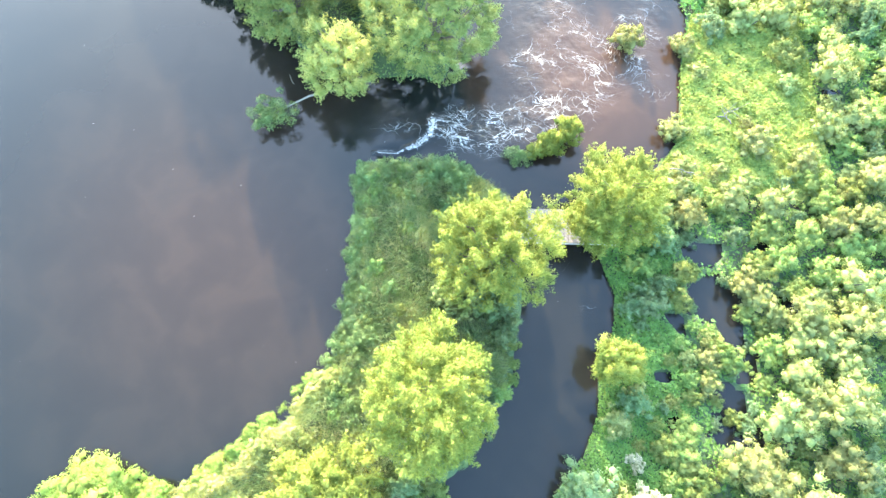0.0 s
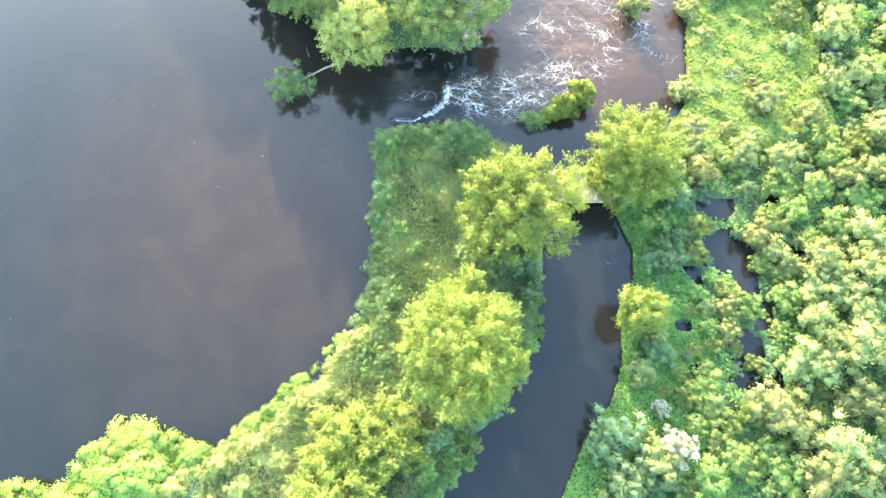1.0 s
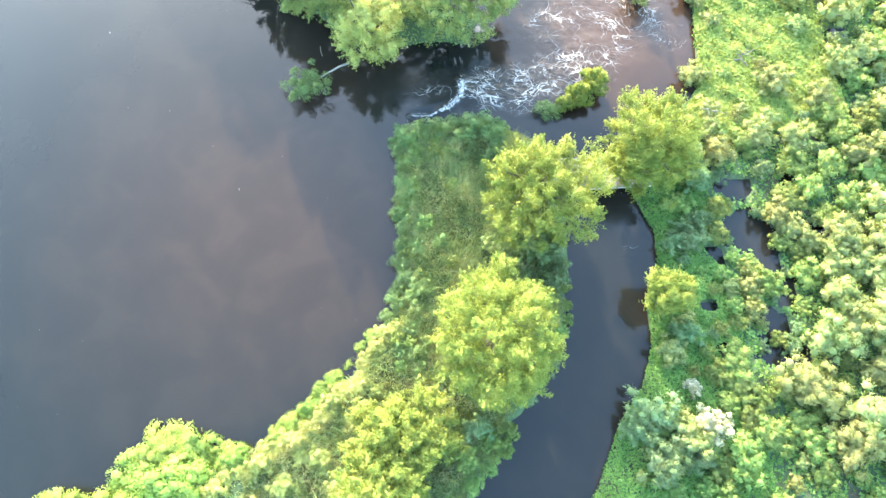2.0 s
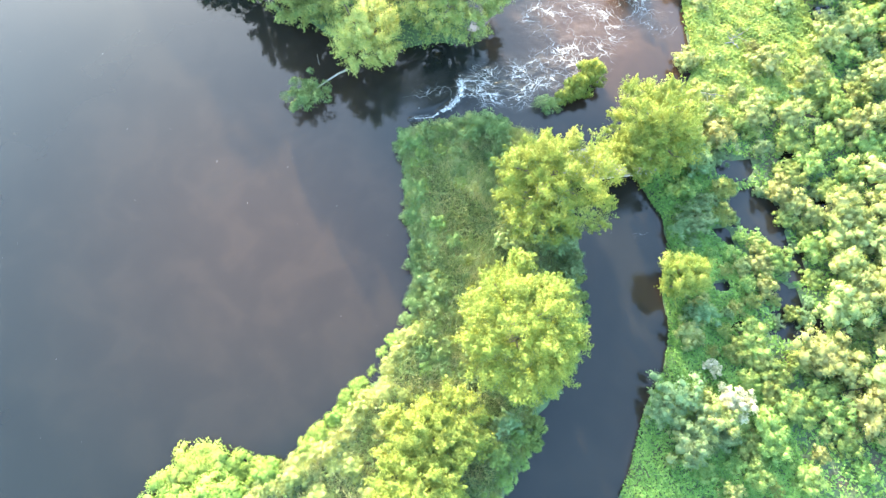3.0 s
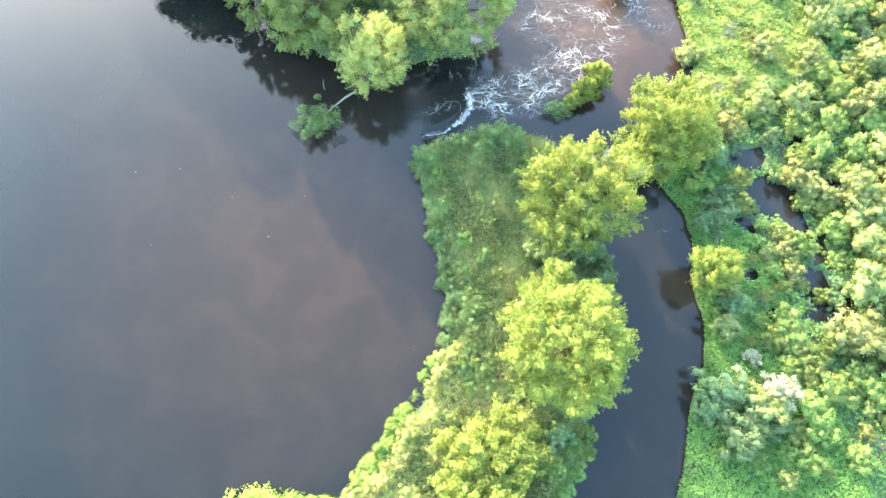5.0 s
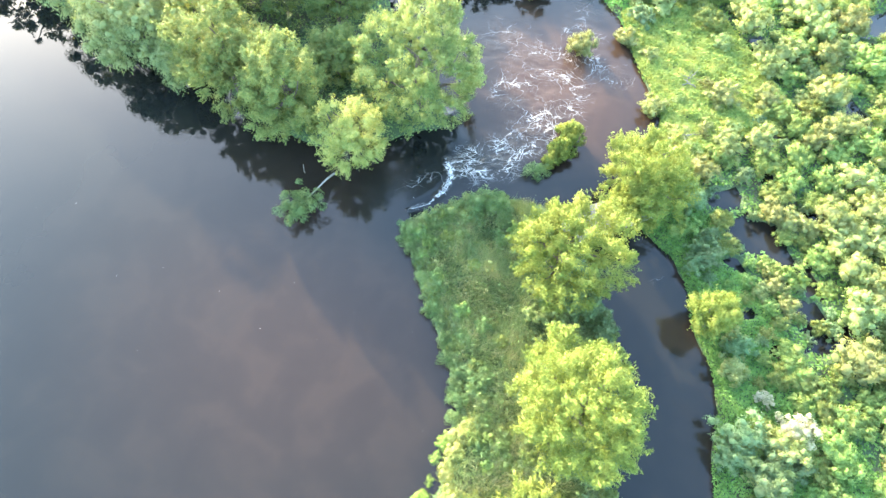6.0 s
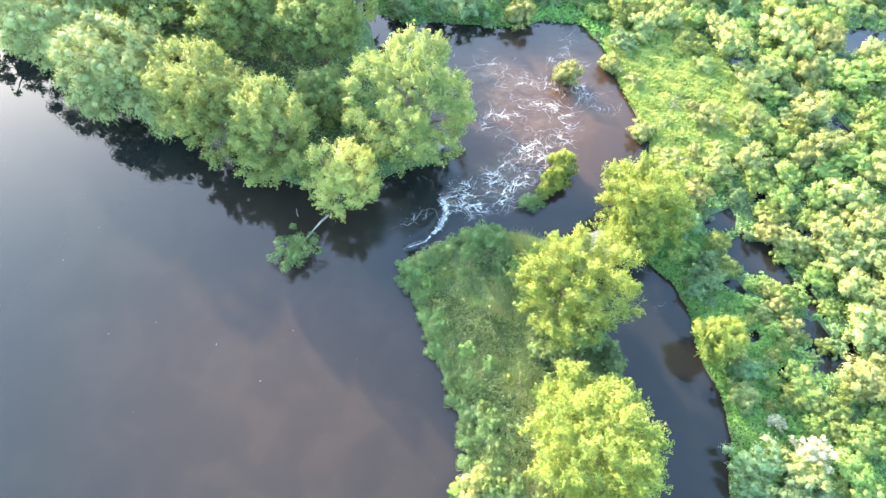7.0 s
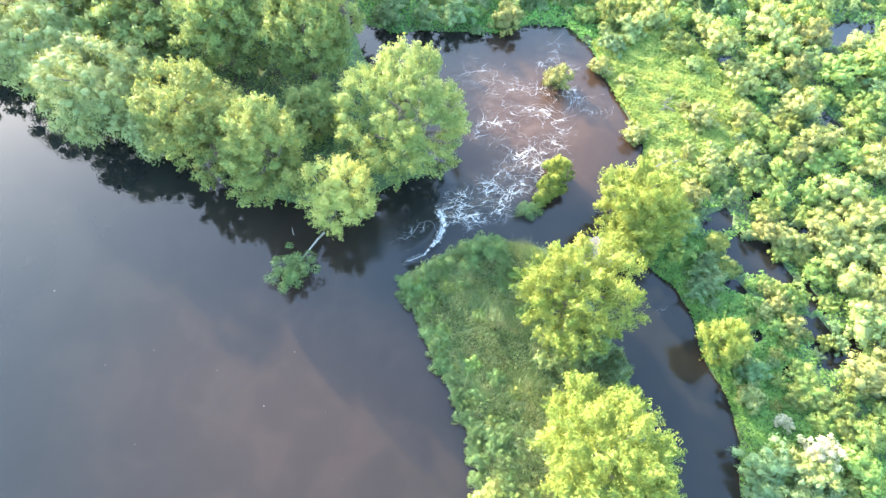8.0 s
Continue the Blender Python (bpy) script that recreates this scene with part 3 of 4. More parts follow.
# ---- trees on the far bank ----
tree("tree", 1.2, 21.8, 4.15, 4.1, 0.4, 8.9, OLIVE, "great round willow tree beside the rapids", 21, 400, 70, 0.125, spray=(1300, 30), slim=0.4, lowest=-0.85, ragged=0.17, lobes=20)
tree("young_willow", -4.7, 20.5, 2.4, 2.3, 0.3, 6.0, GOLD, "small golden-leaved willow leaning over the water", 22, 150, 60, 0.12, spray=(420, 28), slim=0.4, ragged=0.4, lean=(0.1, -1.4), lowest=-0.85)
tree("tree", -7.4, 23.7, 2.7, 2.7, 0.4, 8.3, OLIVE, "tall bright-topped tree on the lake shore", 23, 260, 70, 0.125, spray=(800, 30), ragged=0.22, lobes=18, lowest=-0.9, lean=(-0.3, -0.6))
tree("tree", -10.5, 27.5, 3.2, 3.2, 0.4, 8.5, OLIVE, "tall bright-topped tree on the lake shore", 24, 280, 70, 0.125, spray=(950, 30), ragged=0.22, lobes=20, lowest=-0.85, lean=(-0.2, -0.3))
tree("willow", -15.9, 32.8, 3.7, 3.7, 0.4, 7.5, WILLOW, "pale drooping willow on the lake shore", 25, 272, 106, 0.192, slim=0.28, hang=0.9, clump=(0.45, 0.85))
tree("willow", -19.2, 38.8, 3.9, 3.9, 0.4, 7.6, WILLOW, "pale drooping willow on the lake shore", 26, 256, 97, 0.200, slim=0.28, hang=0.9, clump=(0.45, 0.85))
tree("tree", -2.0, 31.0, 3.5, 3.5, 1.0, 9.0, OLIVE, "tall tree with a ragged crown behind the shore", 27, 300, 70, 0.15, spray=(800, 24), ragged=0.42)
tree("tree", -7.0, 34.2, 3.6, 3.4, 1.0, 9.4, OLIVE, "tall tree with a ragged crown behind the shore", 28, 280, 70, 0.15, spray=(800, 24), ragged=0.42)
tree("tree", -3.4, 26.2, 1.9, 1.9, 0.8, 5.2, OLIVE, "small shaded tree between larger ones", 29, 144, 97, 0.168, slim=0.3, hang=0.8)
# the 12 m one is made that tall to shade the rapids
# those beyond y 54 and the last three are unseen, added to cast shade
for i, (x, y, r, top) in enumerate([(-12.5, 36.5, 3.4, 7.5), (-16.5, 43, 4, 9), (-10.5, 41, 4, 9.5), (-4, 39.5, 4, 9.5), (-24.5, 45.5, 3.8, 6.4), (-21, 50, 4.2, 8.4), (1.0, 45, 4, 7.6), (-13, 49, 4.2, 10), (-5, 47, 4.2, 10), (-30, 53, 4.5, 7), (2.0, 35.8, 3.6, 12.0), (-36, 60, 4.5, 7.5), (-27, 58, 4.5, 8.5), (-18, 57, 4.5, 14), (-9, 56, 4.5, 14.5), (0, 55, 4.5, 13), (4.5, 44.8, 3.0, 7.6), (9.0, 44.8, 2.8, 7.4), (13.2, 44.0, 2.4, 6.8)]):
    tree("tree", x, y, r, r, 0.9, top, OLIVE, "shaded tree in the wood behind the shore, where unseen ones add shade", 40 + i, 150, 50 if y < 54 else 24, 0.24 if y < 54 else 0.4, ragged=0.4, group="wood behind the shore")
tree("willow", -14.0, 29.4, 1.6, 1.6, 0.4, 4.6, WILLOW, "young drooping willow between two larger trees", 31, 96, 86, 0.176, slim=0.28, hang=1.0)

# ---- the tree that has fallen into the lake ----
fallen = tagged(new("fallen_tree"), "pale fallen trunk with a green crown lying on the lake", "tree")
fallen.location = (-6.0, 18.7, 0.75)
frng = np.random.default_rng(5)
tv, tf = tube([(-0.2, -0.2, -0.2), (-0.8, -0.6, 0.0), (-1.7, -1.25, 0.12), (-2.9, -1.9, -0.1)], (0.075, 0.065, 0.05, 0.03), 8)
piece("trunk", mesh_of("trunk", tv, tf, DEADWOOD), fallen)
fc = frng.normal(size=(56, 3)) * np.array([0.72, 0.6, 0.3]) + np.array([-2.95, -2.05, 0.35])
fv, ff, fn = clump_leaves(fc, frng.uniform(0.22, 0.42, 56), 110, 0.12, frng, slim=0.4)
fv[:, 2] = np.maximum(fv[:, 2], -0.45)
piece("crown", mesh_of("crown", fv, ff, NETTLE, fn), fallen)
pole = tagged(new("dead_branch"), "thin bare branch standing in the lake", "branch")
pole.location = (-8.0, 19.6, 0)
tv, tf = tube([(0, 0, -0.8), (-0.05, -0.3, 0.6), (0.05, -0.5, 1.6)], (0.035, 0.03, 0.015), 5)
piece("stick", mesh_of("stick", tv, tf, DEADWOOD), pole)

def dead_wood(x, y, z, length, turn, label, forks=4, upright=0.15, seed=3, thick=0.045):
    rng = np.random.default_rng(seed)
    base = tagged(new("dead_branch"), label, "branch")
    base.location = (x, y, z)
    d = np.array([math.cos(turn), math.sin(turn), upright])
    tv, tf = tube(bent(-d * 0.1 * length, d * length, rng, 0.08, 6), np.linspace(thick, thick * 0.25, 6), 6)
    stem = piece("stem", mesh_of("stem", tv, tf, GREYWOOD), base)
    for k in range(forks):
        a = d * length * rng.uniform(0.25, 0.8)
        e = a + (d + rng.normal(size=3) * np.array([0.7, 0.7, 0.35])) * length * rng.uniform(0.25, 0.45)
        tv, tf = tube(bent(a, e, rng, 0.12, 4), np.linspace(thick * 0.5, 0.008, 4), 5)
        piece("fork", mesh_of("fork", tv, tf, GREYWOOD), stem)


dead_wood(20.6, 17.7, 0.5, 1.5, 0.4, "grey dead branches lying in the leaf carpet", 6, 0.12, 3)
dead_wood(21.3, 17.2, 0.5, 1.0, 2.2, "grey dead branches lying in the leaf carpet", 4, 0.2, 4)
dead_wood(15.8, 12.8, 2.2, 1.5, -0.2, "bleached bare branch above the sallow bushes", 3, 0.1, 6)

# ---- bushes ----
bush_model("sallow", "sallow_bush", SALLOW, 101, 1.0, 34, 40, 0.085, clump=(0.15, 0.28), ragged=0.35)
bush_model("sallow2", "sallow_bush", SALLOW, 102, 1.15, 38, 38, 0.085, clump=(0.14, 0.27), ragged=0.45)
bush_model("sallow3", "sallow_bush", SALLOW, 103, 0.9, 32, 40, 0.085, clump=(0.15, 0.28), ragged=0.4)
bush_model("scrub", "scrub_bush", SCRUB, 104, 0.85, 34, 36, 0.092, 0.6, clump=(0.14, 0.27), ragged=0.4)
bush_model("scrub2", "scrub_bush", SCRUB, 105, 0.75, 30, 38, 0.092, 0.6, clump=(0.14, 0.27), ragged=0.5)
bush_model("grey", "grey_sallow_bush", GREYLEAF, 106, 1.0, 36, 40, 0.085, clump=(0.15, 0.27), ragged=0.35)
bush_model("elder", "elder_bush", BLOSSOM, 107, 0.95, 44, 60, 0.075, 0.7, clump=(0.13, 0.22), ragged=0.3)
bush_model("creeper", "creeper_mound", VINE, 108, 0.9, 70, 90, 0.055, 0.85, clump=(0.26, 0.4), ragged=0.03)
bush_model("nettle", "nettle_clump", NETTLE, 109, 0.9, 26, 44, 0.14, 0.26, ragged=0.4, dense=False)
bush_model("crest", "hawthorn_shrub", CREST, 111, 0.85, 34, 50, 0.1, 0.45, clump=(0.15, 0.3), ragged=0.45)
bush_model("bright", "alder_bush", ALDER, 110, 1.0, 30, 38, 0.14, 0.55)

PALE = [(18.8, 23.1, 1.1), (19.6, 21.1, 0.8), (17.4, 16.6, 1.1), (22.3, 17.2, 0.6), (22.7, 15.5, 1.3), (19.5, 16.6, 0.6), (20.1, 13.8, 0.7), (25.6, 20.3, 1.0), (23.2, 25.4, 1.6), (25.7, 25.7, 1.5), (28.4, 21.1, 1.8), (29.3, 23.1, 1.5), (27.7, 17.0, 1.3),
        (29.6, 17.4, 1.4), (33.6, 18.8, 1.7), (34.0, 21.0, 2.0), (36.3, 18.5, 1.6), (32.8, 16.4, 1.3), (30.3, 13.0, 1.6), (25.6, 14.2, 1.3), (23.0, 11.2, 1.3), (26.8, 9.8, 1.3), (20.6, 11.6, 1.2), (28.8, 10.3, 1.4), (31.2, 6.6, 1.8), (17.2, 10.4, 1.3), (17.3, 13.5, 1.2), (16.5, 12.0, 1.4), (34.9, 16.6, 1.2), (15.6, 10.4, 1.5)]
PALE_NEAR = [(13.2, -0.5, 1.0), (11.9, -2.0, 1.0), (20.3, 5.9, 1.1), (21.2, 4.9, 1.1), (16.4, 1.6, 0.7), (17.7, 1.5, 0.9), (17.5, 0.0, 0.8), (23.9, 4.2, 1.4), (24.7, 2.7, 1.4), (23.2, 2.5, 1.4), (22.6, 0.7, 1.4), (21.4, -1.9, 1.6), (23.0, -1.4, 1.7), (24.8, -0.6, 1.8), (19.2, -4.3, 1.8), (20.6, -5.2, 1.4), (22.4, -6.3, 1.7), (24.1, -4.0, 1.5), (23.1, -8.0, 1.5), (20.8, -7.9, 1.6), (25.6, 1.3, 1.5), (27.2, 6.0, 1.6), (26.5, 3.6, 1.6)]
GREEN = [(22.5, 27.6, 1.6), (20.8, 28.6, 1.2), (25.8, 22.7, 1.4), (28.4, 25.0, 1.5), (31.3, 18.0, 1.5), (36.8, 20.8, 2.0), (28.8, 15.6, 1.2), (35.5, 14.7, 2.1), (38.7, 13.7, 2.1), (32.6, 13.4, 1.3), (25.7, 13.0, 1.2), (19.4, 11.4, 1.0), (28.3, 12.2, 1.2), (26.2, 11.2, 1.3), (24.8, 9.2, 1.3), (27.6, 8.3, 1.5), (30.4, 8.1, 1.7), (33.1, 9.6, 1.6), (35.3, 10.9, 1.5), (25.4, 6.8, 1.3), (21.6, 7.0, 1.2), (23.6, 5.7, 1.1), (16.3, 5.0, 0.9), (20.3, 4.2, 0.8), (16.7, 6.6, 0.9)]
GREEN_NEAR = [(16.2, 2.4, 0.7), (16.4, 0.4, 0.7), (15.8, -2.4, 1.1), (15.6, -3.4, 1.0), (15.6, -4.3, 1.2), (14.6, -3.4, 1.0), (16.6, -5.1, 1.0), (21.3, 2.1, 1.1), (20.9, 0.2, 0.9), (22.5, -0.9, 1.2), (18.1, -4.6, 1.0), (15.9, -6.1, 1.0), (16.5, -6.8, 1.1), (14.9, -7.8, 1.2), (14.7, -8.7, 1.3), (17.0, -7.2, 1.1), (18.6, -6.4, 1.1), (19.2, -7.6, 1.2), (13.7, -8.6, 1.1), (17.9, 0.9, 0.6)]
for i, (x, y, r) in enumerate(PALE + PALE_NEAR):
    bush(("sallow", "sallow2", "sallow3")[i % 3], x, y, r * 1.05, "pale fluffy sallow bush in the flooded marsh", "marsh bushes", 1.15)
for i, (x, y, r) in enumerate(GREEN + GREEN_NEAR):
    bush(("scrub", "scrub2")[i % 2], x, y, r * 1.05, "fresh green scrub bush in the flooded marsh", "marsh bushes")
for x, y, r in [(10.3, -5.4, 1.6), (9.3, -6.2, 1.3), (11.4, -6.9, 1.3), (10.2, -7.9, 1.5), (14.6, 4.7, 1.3), (13.4, 4.5, 1.0), (15.2, 5.9, 0.9), (15.6, 8.8, 1.3), (17.2, 8.9, 0.9), (13.0, -1.0, 1.1), (12.3, -7.9, 1.2)]:
    bush("grey", x, y, r, "grey-green sallow bush on the river bank", "river bank bushes", 1.15)
tree("young_alder", 11.9, 1.0, 1.5, 1.5, 0.4, 3.9, ALDER, "small sunlit yellow-green alder hanging over the river", 33, 84, 130, 0.11, clump=(0.25, 0.42), lobes=9)
bush("elder", 13.2, -6.2, 1.3, "white-flowering elder bush in full bloom", tall=1.35)
for x, y, r in [(18.8, 1.1, 0.42), (19.1, 0.6, 0.35), (18.4, 0.0, 0.35), (20.1, 1.2, 0.42), (17.0, 3.4, 0.5), (18.1, 3.1, 0.62), (18.3, 2.2, 0.85), (17.8, -2.1, 0.55), (18.9, -1.8, 0.75), (19.5, -2.2, 0.75), (19.5, 6.3, 0.55), (17.5, 6.9, 0.6), (17.4, 4.6, 0.4), (20.4, 2.4, 0.5), (19.9, -1.2, 0.5), (17.9, -0.9, 0.55), (20.6, -3.4, 0.6), (22.9, 5.6, 0.6),
                (13.6, 7.0, 0.7), (14.6, 7.0, 0.9), (14.3, 5.6, 0.8), (13.9, 3.4, 0.6), (14.9, 2.6, 0.5), (15.4, 1.4, 0.6), (14.2, -2.2, 0.6), (13.2, -3.2, 0.6), (12.3, -2.3, 0.8), (14.7, -5.2, 0.8), (11.9, -5.3, 0.8), (13.4, -7.6, 0.9), (15.3, -0.9, 0.7), (16.0, 6.0, 0.6), (14.8, -1.2, 0.5)]:
    bush(("scrub", "grey", "scrub2")[int(x * 7) % 3], x, y, r, "small leafy scrub clump at the edge of a marsh pool", "marsh clumps", 1.1)
bush("elder", 12.9, -4.2, 0.65, "small bush with pale green flower heads", tall=1.3)
bush("sallow2", 14.8, 23.3, 1.35, "pale round bush standing alone in the pool", tall=1.25, z=-0.1)
bush("sallow", 14.3, 30.6, 1.6, "pale sallow bush on the far edge of the pool", "pool edge bushes", 1.2)
for x, y, r in [(10.6, 32.6, 1.5), (8.3, 33.6, 1.4), (5.6, 34.9, 1.5), (11.8, 31.0, 0.7), (17.5, 32.5, 1.3), (20.2, 31.4, 1.5), (6.8, 37.0, 1.8), (12.8, 33.6, 1.6)]:
    bush("grey", x, y, r, "grey-green bush on the far edge of the pool", "pool edge bushes", 1.2)
for x, y, r, t in [(9.2, 15.2, 1.0, 1.5), (10.3, 16.1, 1.05, 1.6), (8.3, 14.8, 0.8, 1.2)]:
    bush("bright", x, y, r, "sunlit leafy bush on a mud bar in the current", "bushes in the current", t, z=0.0)
for x, y, r in [(6.7, 14.4, 0.85), (7.4, 14.3, 0.7)]:
    bush("nettle", x, y, r, "low dark green plants on a mud bar", "plants in the current", 0.9, z=0.0)
# along the dyke
for x, y, r in [(-15.0, -5.6, 1.5), (-16.6, -5.7, 1.6), (-17.5, -6.7, 1.5), (-15.6, -7.2, 1.7), (-18.6, -8.4, 1.3), (-21.3, -8.4, 1.5), (-13.4, -5.9, 0.8), (-12.7, -6.2, 0.9), (-10.4, -5.2, 0.7), (-9.6, -4.7, 0.75), (-8.7, -3.8, 0.65), (-8.0, -3.0, 0.6), (-7.4, -2.4, 0.6), (-6.6, -1.6, 0.5), (-5.9, -0.6, 0.6), (-5.2, -0.1, 0.5)]:
    bush("creeper", x, y, r, "dense mound of creeper leaves at the water's edge", "creeper mounds", 0.8)
crng = np.random.default_rng(83)
CREST_LINE = [(-17.5, -9.4), (-14.6, -7.9), (-12.2, -6.9), (-10.2, -5.9), (-8.4, -4.6), (-6.9, -3.2), (-5.6, -1.7), (-4.6, -0.5), (-3.9, 0.8)]
for (ax, ay), (bx, by) in zip(CREST_LINE, CREST_LINE[1:]):
    for k in (0.0, 0.25, 0.5, 0.75):
        off = crng.uniform(-0.35, 0.55)
        bush("crest", ax + (bx - ax) * k + off * 0.55, ay + (by - ay) * k - off * 0.8, crng.uniform(0.4, 0.8), "bright yellow-green shrub along the crest of the dyke", "dyke shrubs", crng.uniform(0.7, 1.1))
for x, y, r in [(-6.2, -4.7, 0.7), (-8.0, -6.4, 0.8), (-9.9, -7.6, 0.9), (-11.6, -8.9, 1.0), (-4.9, -3.2, 0.6), (-7.0, -7.9, 0.9), (-5.6, -4.0, 0.5), (-9.0, -6.2, 0.6)]:
    bush("crest", x, y, r, "bright yellow-green shrub in the grass of the dyke", "dyke shrubs", 0.8)
for x, y, r in [(-2.7, 12.2, 0.9), (-1.4, 12.7, 0.9), (0.1, 13.0, 1.0), (2.0, 13.0, 1.1), (2.8, 12.0, 0.9), (1.1, 12.0, 0.8), (-2.9, 11.0, 0.6), (-2.9, 9.2, 0.65), (-3.0, 7.6, 0.65), (-3.0, 6.5, 0.6), (-3.1, 5.2, 0.5), (-3.1, 4.0, 0.6), (-3.4, 2.8, 0.65), (-3.6, 1.9, 0.7), (-2.9, 8.3, 0.5)]:
    bush("nettle", x, y, r, "leafy green nettle clump at the edge of the dyke", "nettle clumps", 1.1)
for x, y, r in [(4.6, 4.2, 1.3), (5.7, 4.2, 0.9), (5.7, 2.5, 1.0), (6.2, 3.3, 0.7), (5.5, 5.3, 0.9), (4.6, -2.2, 0.9), (3.4, -3.9, 0.8), (0.3, -5.4, 0.9), (6.3, 5.6, 0.6)]:
    bush("grey", x, y, r, "grey-green shrub at the foot of the trees", "shrubs under the trees", 1.2)
for x, y, r in [(5.6, -0.6, 0.7), (4.6, -1.7, 0.7), (3.9, -3.1, 0.7), (2.3, -5.9, 0.6), (1.7, -5.4, 0.7), (1.6, -6.6, 0.75), (0.9, -7.3, 0.8), (-0.1, -8.3, 0.8), (-1.1, -9.4, 0.9), (6.3, 1.1, 0.5), (6.3, 0.2, 0.5), (0.9, -6.2, 0.7), (-0.4, -6.9, 0.8), (2.0, -6.8, 0.5), (6.4, 2.2, 0.5)]:
    bush("scrub", x, y, r, "dark green leafy shrub hanging over the river", "shrubs on the river side", 1.0)
for x, y, r in [(2.7, 4.4, 0.9), (3.5, 3.9, 0.7), (2.0, 4.9, 0.6)]:
    bush("sallow2", x, y, r, "pale-leaved shrub between two alders", "pale shrubs", 1.3)

erng = np.random.default_rng(29)
EDGE = [(-3.1, 13.3), (-3.2, 9.0), (-3.3, 5.0), (-3.6, 1.8), (-4.6, 0.4)]
for (ax, ay), (bx, by) in zip(EDGE, EDGE[1:]):
    steps = int(math.hypot(bx - ax, by - ay) / 0.62)
    for k in range(steps):
        f = (k + erng.random() * 0.6) / steps
        bush("nettle", ax + (bx - ax) * f + erng.uniform(-0.2, 0.45), ay + (by - ay) * f, erng.uniform(0.35, 0.75), "leafy green nettle clump at the edge of the dyke", "nettle clumps", erng.uniform(0.9, 1.4))
drng = np.random.default_rng(19)
placed = 0
while placed < 125:
    x, y = drng.uniform(-4, 4.5), drng.uniform(-3.5, 13.6)
    if depth_in(DYKE, [x], [y])[0] < 0.25 or abs(x - 0.55 - 0.1 * y) < 0.55 or (y < 3.5 and x > 0):
        continue
    if y > 9.5 or x < -1.6 or drng.random() < 0.4:
        bush("nettle" if drng.random() < 0.7 else "scrub2", x, y, drng.uniform(0.35, 0.7), "leafy green weed clump on the shaded dyke", "weeds on the dyke", drng.uniform(0.7, 1.2))
    placed += 1

# thick scrub between the bushes that stand out
srng = np.random.default_rng(9)
taken = [(x, y, r) for x, y, r in PALE + PALE_NEAR + GREEN + GREEN_NEAR]
made = 0
for _ in range(9000):
    x, y = srng.uniform(9, 48), srng.uniform(-11, 37)
    if depth_in(MARSH, [x], [y])[0] < 1.2 or pond_depth(np.array([x]), np.array([y]))[0] > -0.6:
        continue
    if y < -11 or y > 37 - 0.44 * (x - 10.5) or x > 2 + max(29.5 + 0.24 * (y - 8.4), 27 + 1.085 * (y - 1.4)):
        continue
    if (17 < x < 27 and 13.5 < y < 24.5) or (x < 15.5 and -6 < y < 8):
        continue
    r = srng.uniform(0.55, 1.5)
    if any((x - a) ** 2 + (y - b) ** 2 < (0.62 * (r + c)) ** 2 for a, b, c in taken):
        continue
    taken.append((x, y, r))
    k = srng.random()
    if k < 0.5:
        bush(("scrub", "scrub2")[made % 2], x, y, r, "fresh green scrub bush in the flooded marsh", "marsh bushes")
    elif k < 0.85:
        bush(("sallow", "sallow2", "sallow3")[made % 3], x, y, r, "pale fluffy sallow bush in the flooded marsh", "marsh bushes", 1.1)
    else:
        bush("grey", x, y, r, "grey-green sallow bush in the flooded marsh", "marsh bushes", 1.1)
    made += 1
    if made >= 175:
        break


# ---- low growth ----
def scatter(name, count, x0, x1, y0, y1, keep, material, label, seed, leaf=0.2, low=0.05, high=0.45, slim=0.8, hang=0.0, lift=1.0, category="plants"):
    rng = np.random.default_rng(seed)
    x, y = rng.uniform(x0, x1, count), rng.uniform(y0, y1, count)
    ok = keep(x, y)
    x, y = x[ok], y[ok]
    z = height(x, y) + (low + (high - low) * rng.random(len(x)) ** 0.8) * (1.0 + 0.25 * wavy(x * 2, y * 2))
    p = np.stack([x, y, z], axis=1)
    n = unit(rng.normal(size=p.shape) * 0.5 + np.array([0, 0, lift]))
    v, f = blades(p, n, leaf, rng, slim, hang, corners=3)
    return tagged(new(name, mesh_of(name, v, f, material)), label, category, kind="stuff")


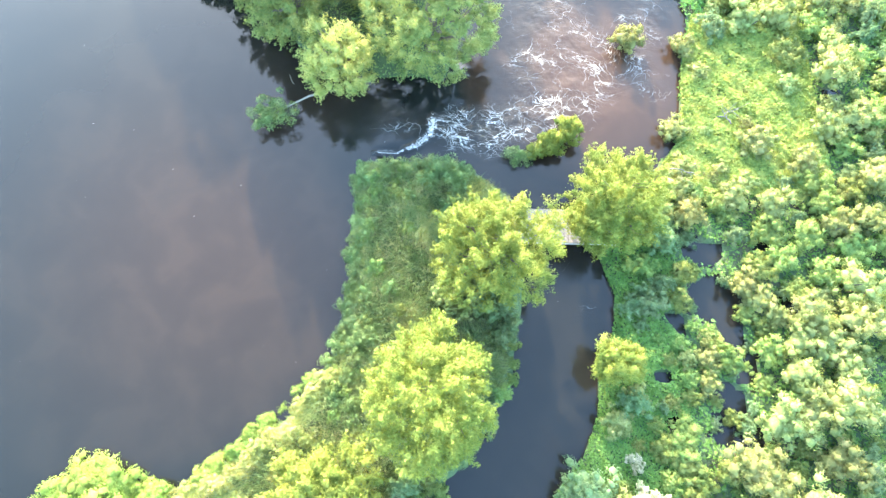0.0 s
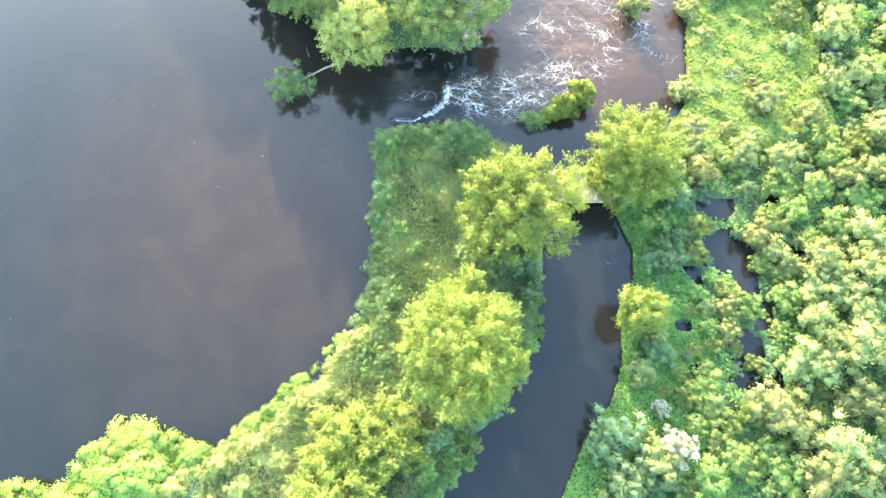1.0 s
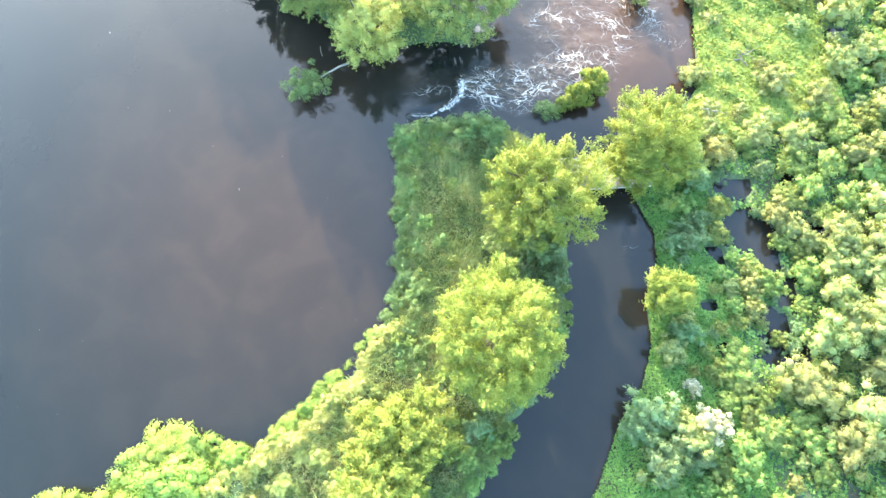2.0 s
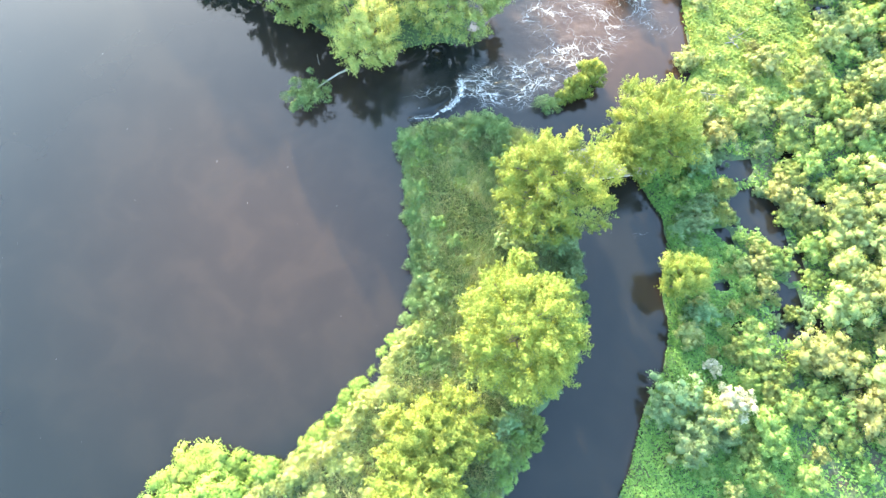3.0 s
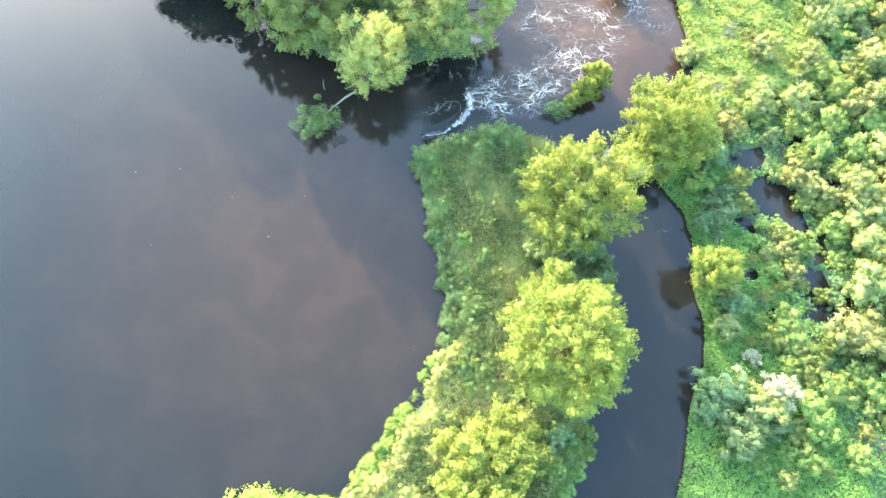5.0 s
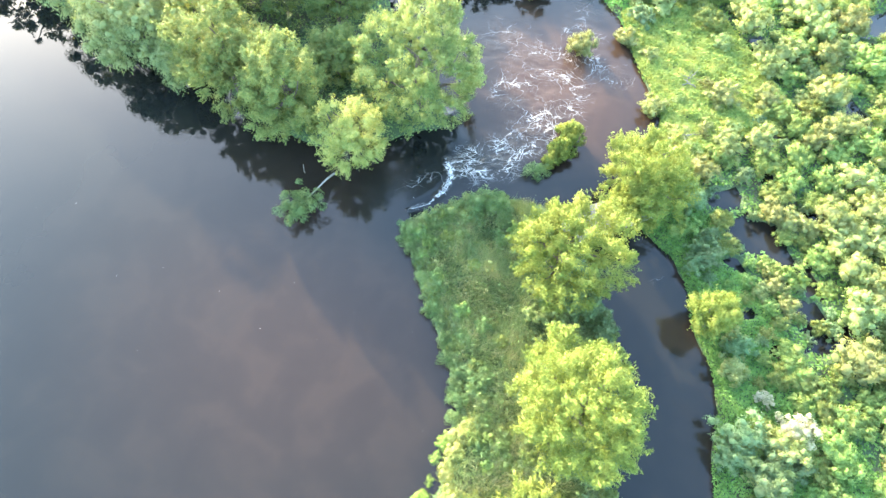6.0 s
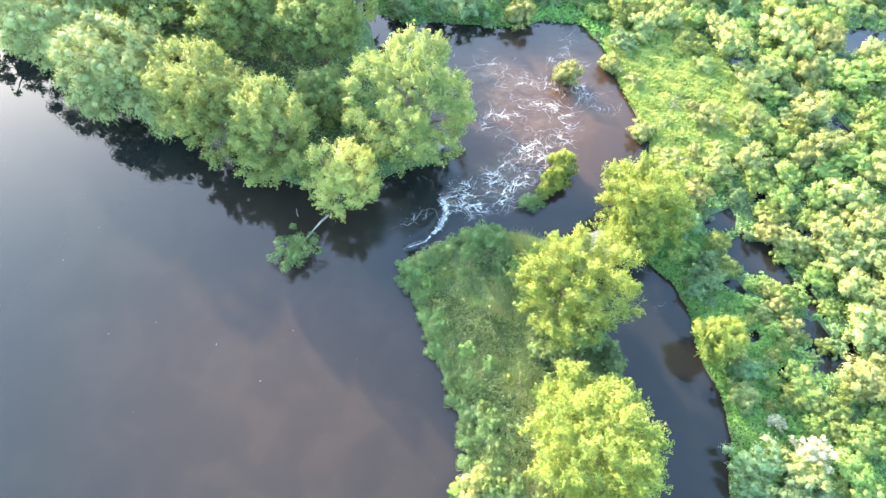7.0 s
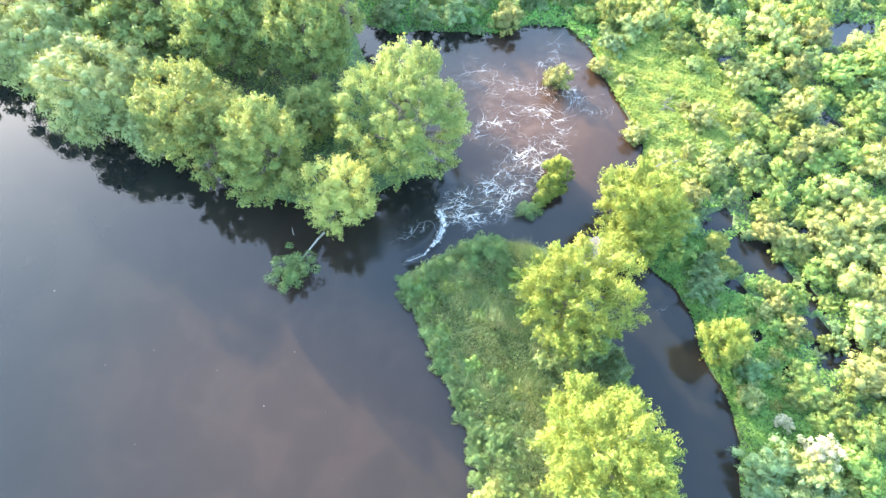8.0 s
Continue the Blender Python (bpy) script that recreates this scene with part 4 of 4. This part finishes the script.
scatter("water_plants", 90000, 11, 50, -16, 40, lambda x, y: (depth_in(MARSH, x, y) > -0.15 + 0.2 * wavy(x * 2, y * 2)) & (pond_depth(x, y) < 0.05), BANKLEAF, "carpet of broad green leaves over the marsh", 61, 0.2, 0.02, 0.25)
scatter("water_plants", 60000, 16.5, 27.5, 12, 26, lambda x, y: (depth_in(MARSH, x, y) > -0.1) & (pond_depth(x, y) < 0.05), CARPET, "dense carpet of broad yellow-green leaves beside the pool", 62, 0.17, 0.15, 0.4)
scatter("bank_plants", 80000, 6, 16.5, -13, 9, lambda x, y: (depth_in(MARSH, x, y) > -0.25) & (pond_depth(x, y) < 0.05), BANKLEAF, "small green leaves over the river bank", 63, 0.115, 0.05, 0.35)
scatter("dyke_herbs", 60000, -22, 8, -14, 14.2, lambda x, y: depth_in(DYKE, x, y) > 0.15 + 0.3 * wavy(x, y, 1.5), NETTLE, "knee-high green herbs on the dyke", 64, 0.15, 0.0, 0.45, 0.3, lift=0.6)
scatter("bank_plants", 22000, 4, 24, 24, 42, lambda x, y: (height(x, y) > -0.08) & (pond_depth(x, y) < 0.05), BANKLEAF, "green plants round the far end of the pool", 66, 0.19, 0.05, 0.35)
scatter("bank_herbs", 32000, -26, 4, 18, 46, lambda x, y: depth_in(BANK, x, y) > -0.2, NETTLE, "green herbs under the trees of the shore", 65, 0.2, 0.0, 0.4, 0.5, lift=0.8)


def grass(name, count, keep, x0, x1, y0, y1, label, seed, tall=0.6, width=0.017):
    """Bent blades of three corners each, in tufts that lean together."""
    rng = np.random.default_rng(seed)
    x, y = rng.uniform(x0, x1, count), rng.uniform(y0, y1, count)
    ok = keep(x, y)
    x, y = x[ok], y[ok]
    p = np.stack([x, y, height(x, y) - 0.05], axis=1)
    lean = np.stack([wavy(x * 0.9, y * 0.9), wavy(y * 0.8 + 3, x * 0.9), np.zeros(len(x))], axis=1) * 0.55 + rng.normal(size=p.shape) * 0.3
    h = tall * rng.uniform(0.5, 1.2, (len(p), 1))
    tip = p + np.concatenate([lean[:, :2], np.ones((len(p), 1))], axis=1) * h
    side = unit(np.cross(tip - p, rng.normal(size=p.shape))) * width
    v = np.stack([p - side, p + side, tip], axis=1).reshape(-1, 3)
    return tagged(new(name, mesh_of(name, v, np.arange(len(v)).reshape(-1, 3), GRASSY)), label, "grass", kind="stuff")


grass("tall_grass", 200000, lambda x, y: depth_in(DYKE, x, y) > 0.2, -12, 6, -9, 13.9, "tall bent grass on the crest of the dyke", 71)
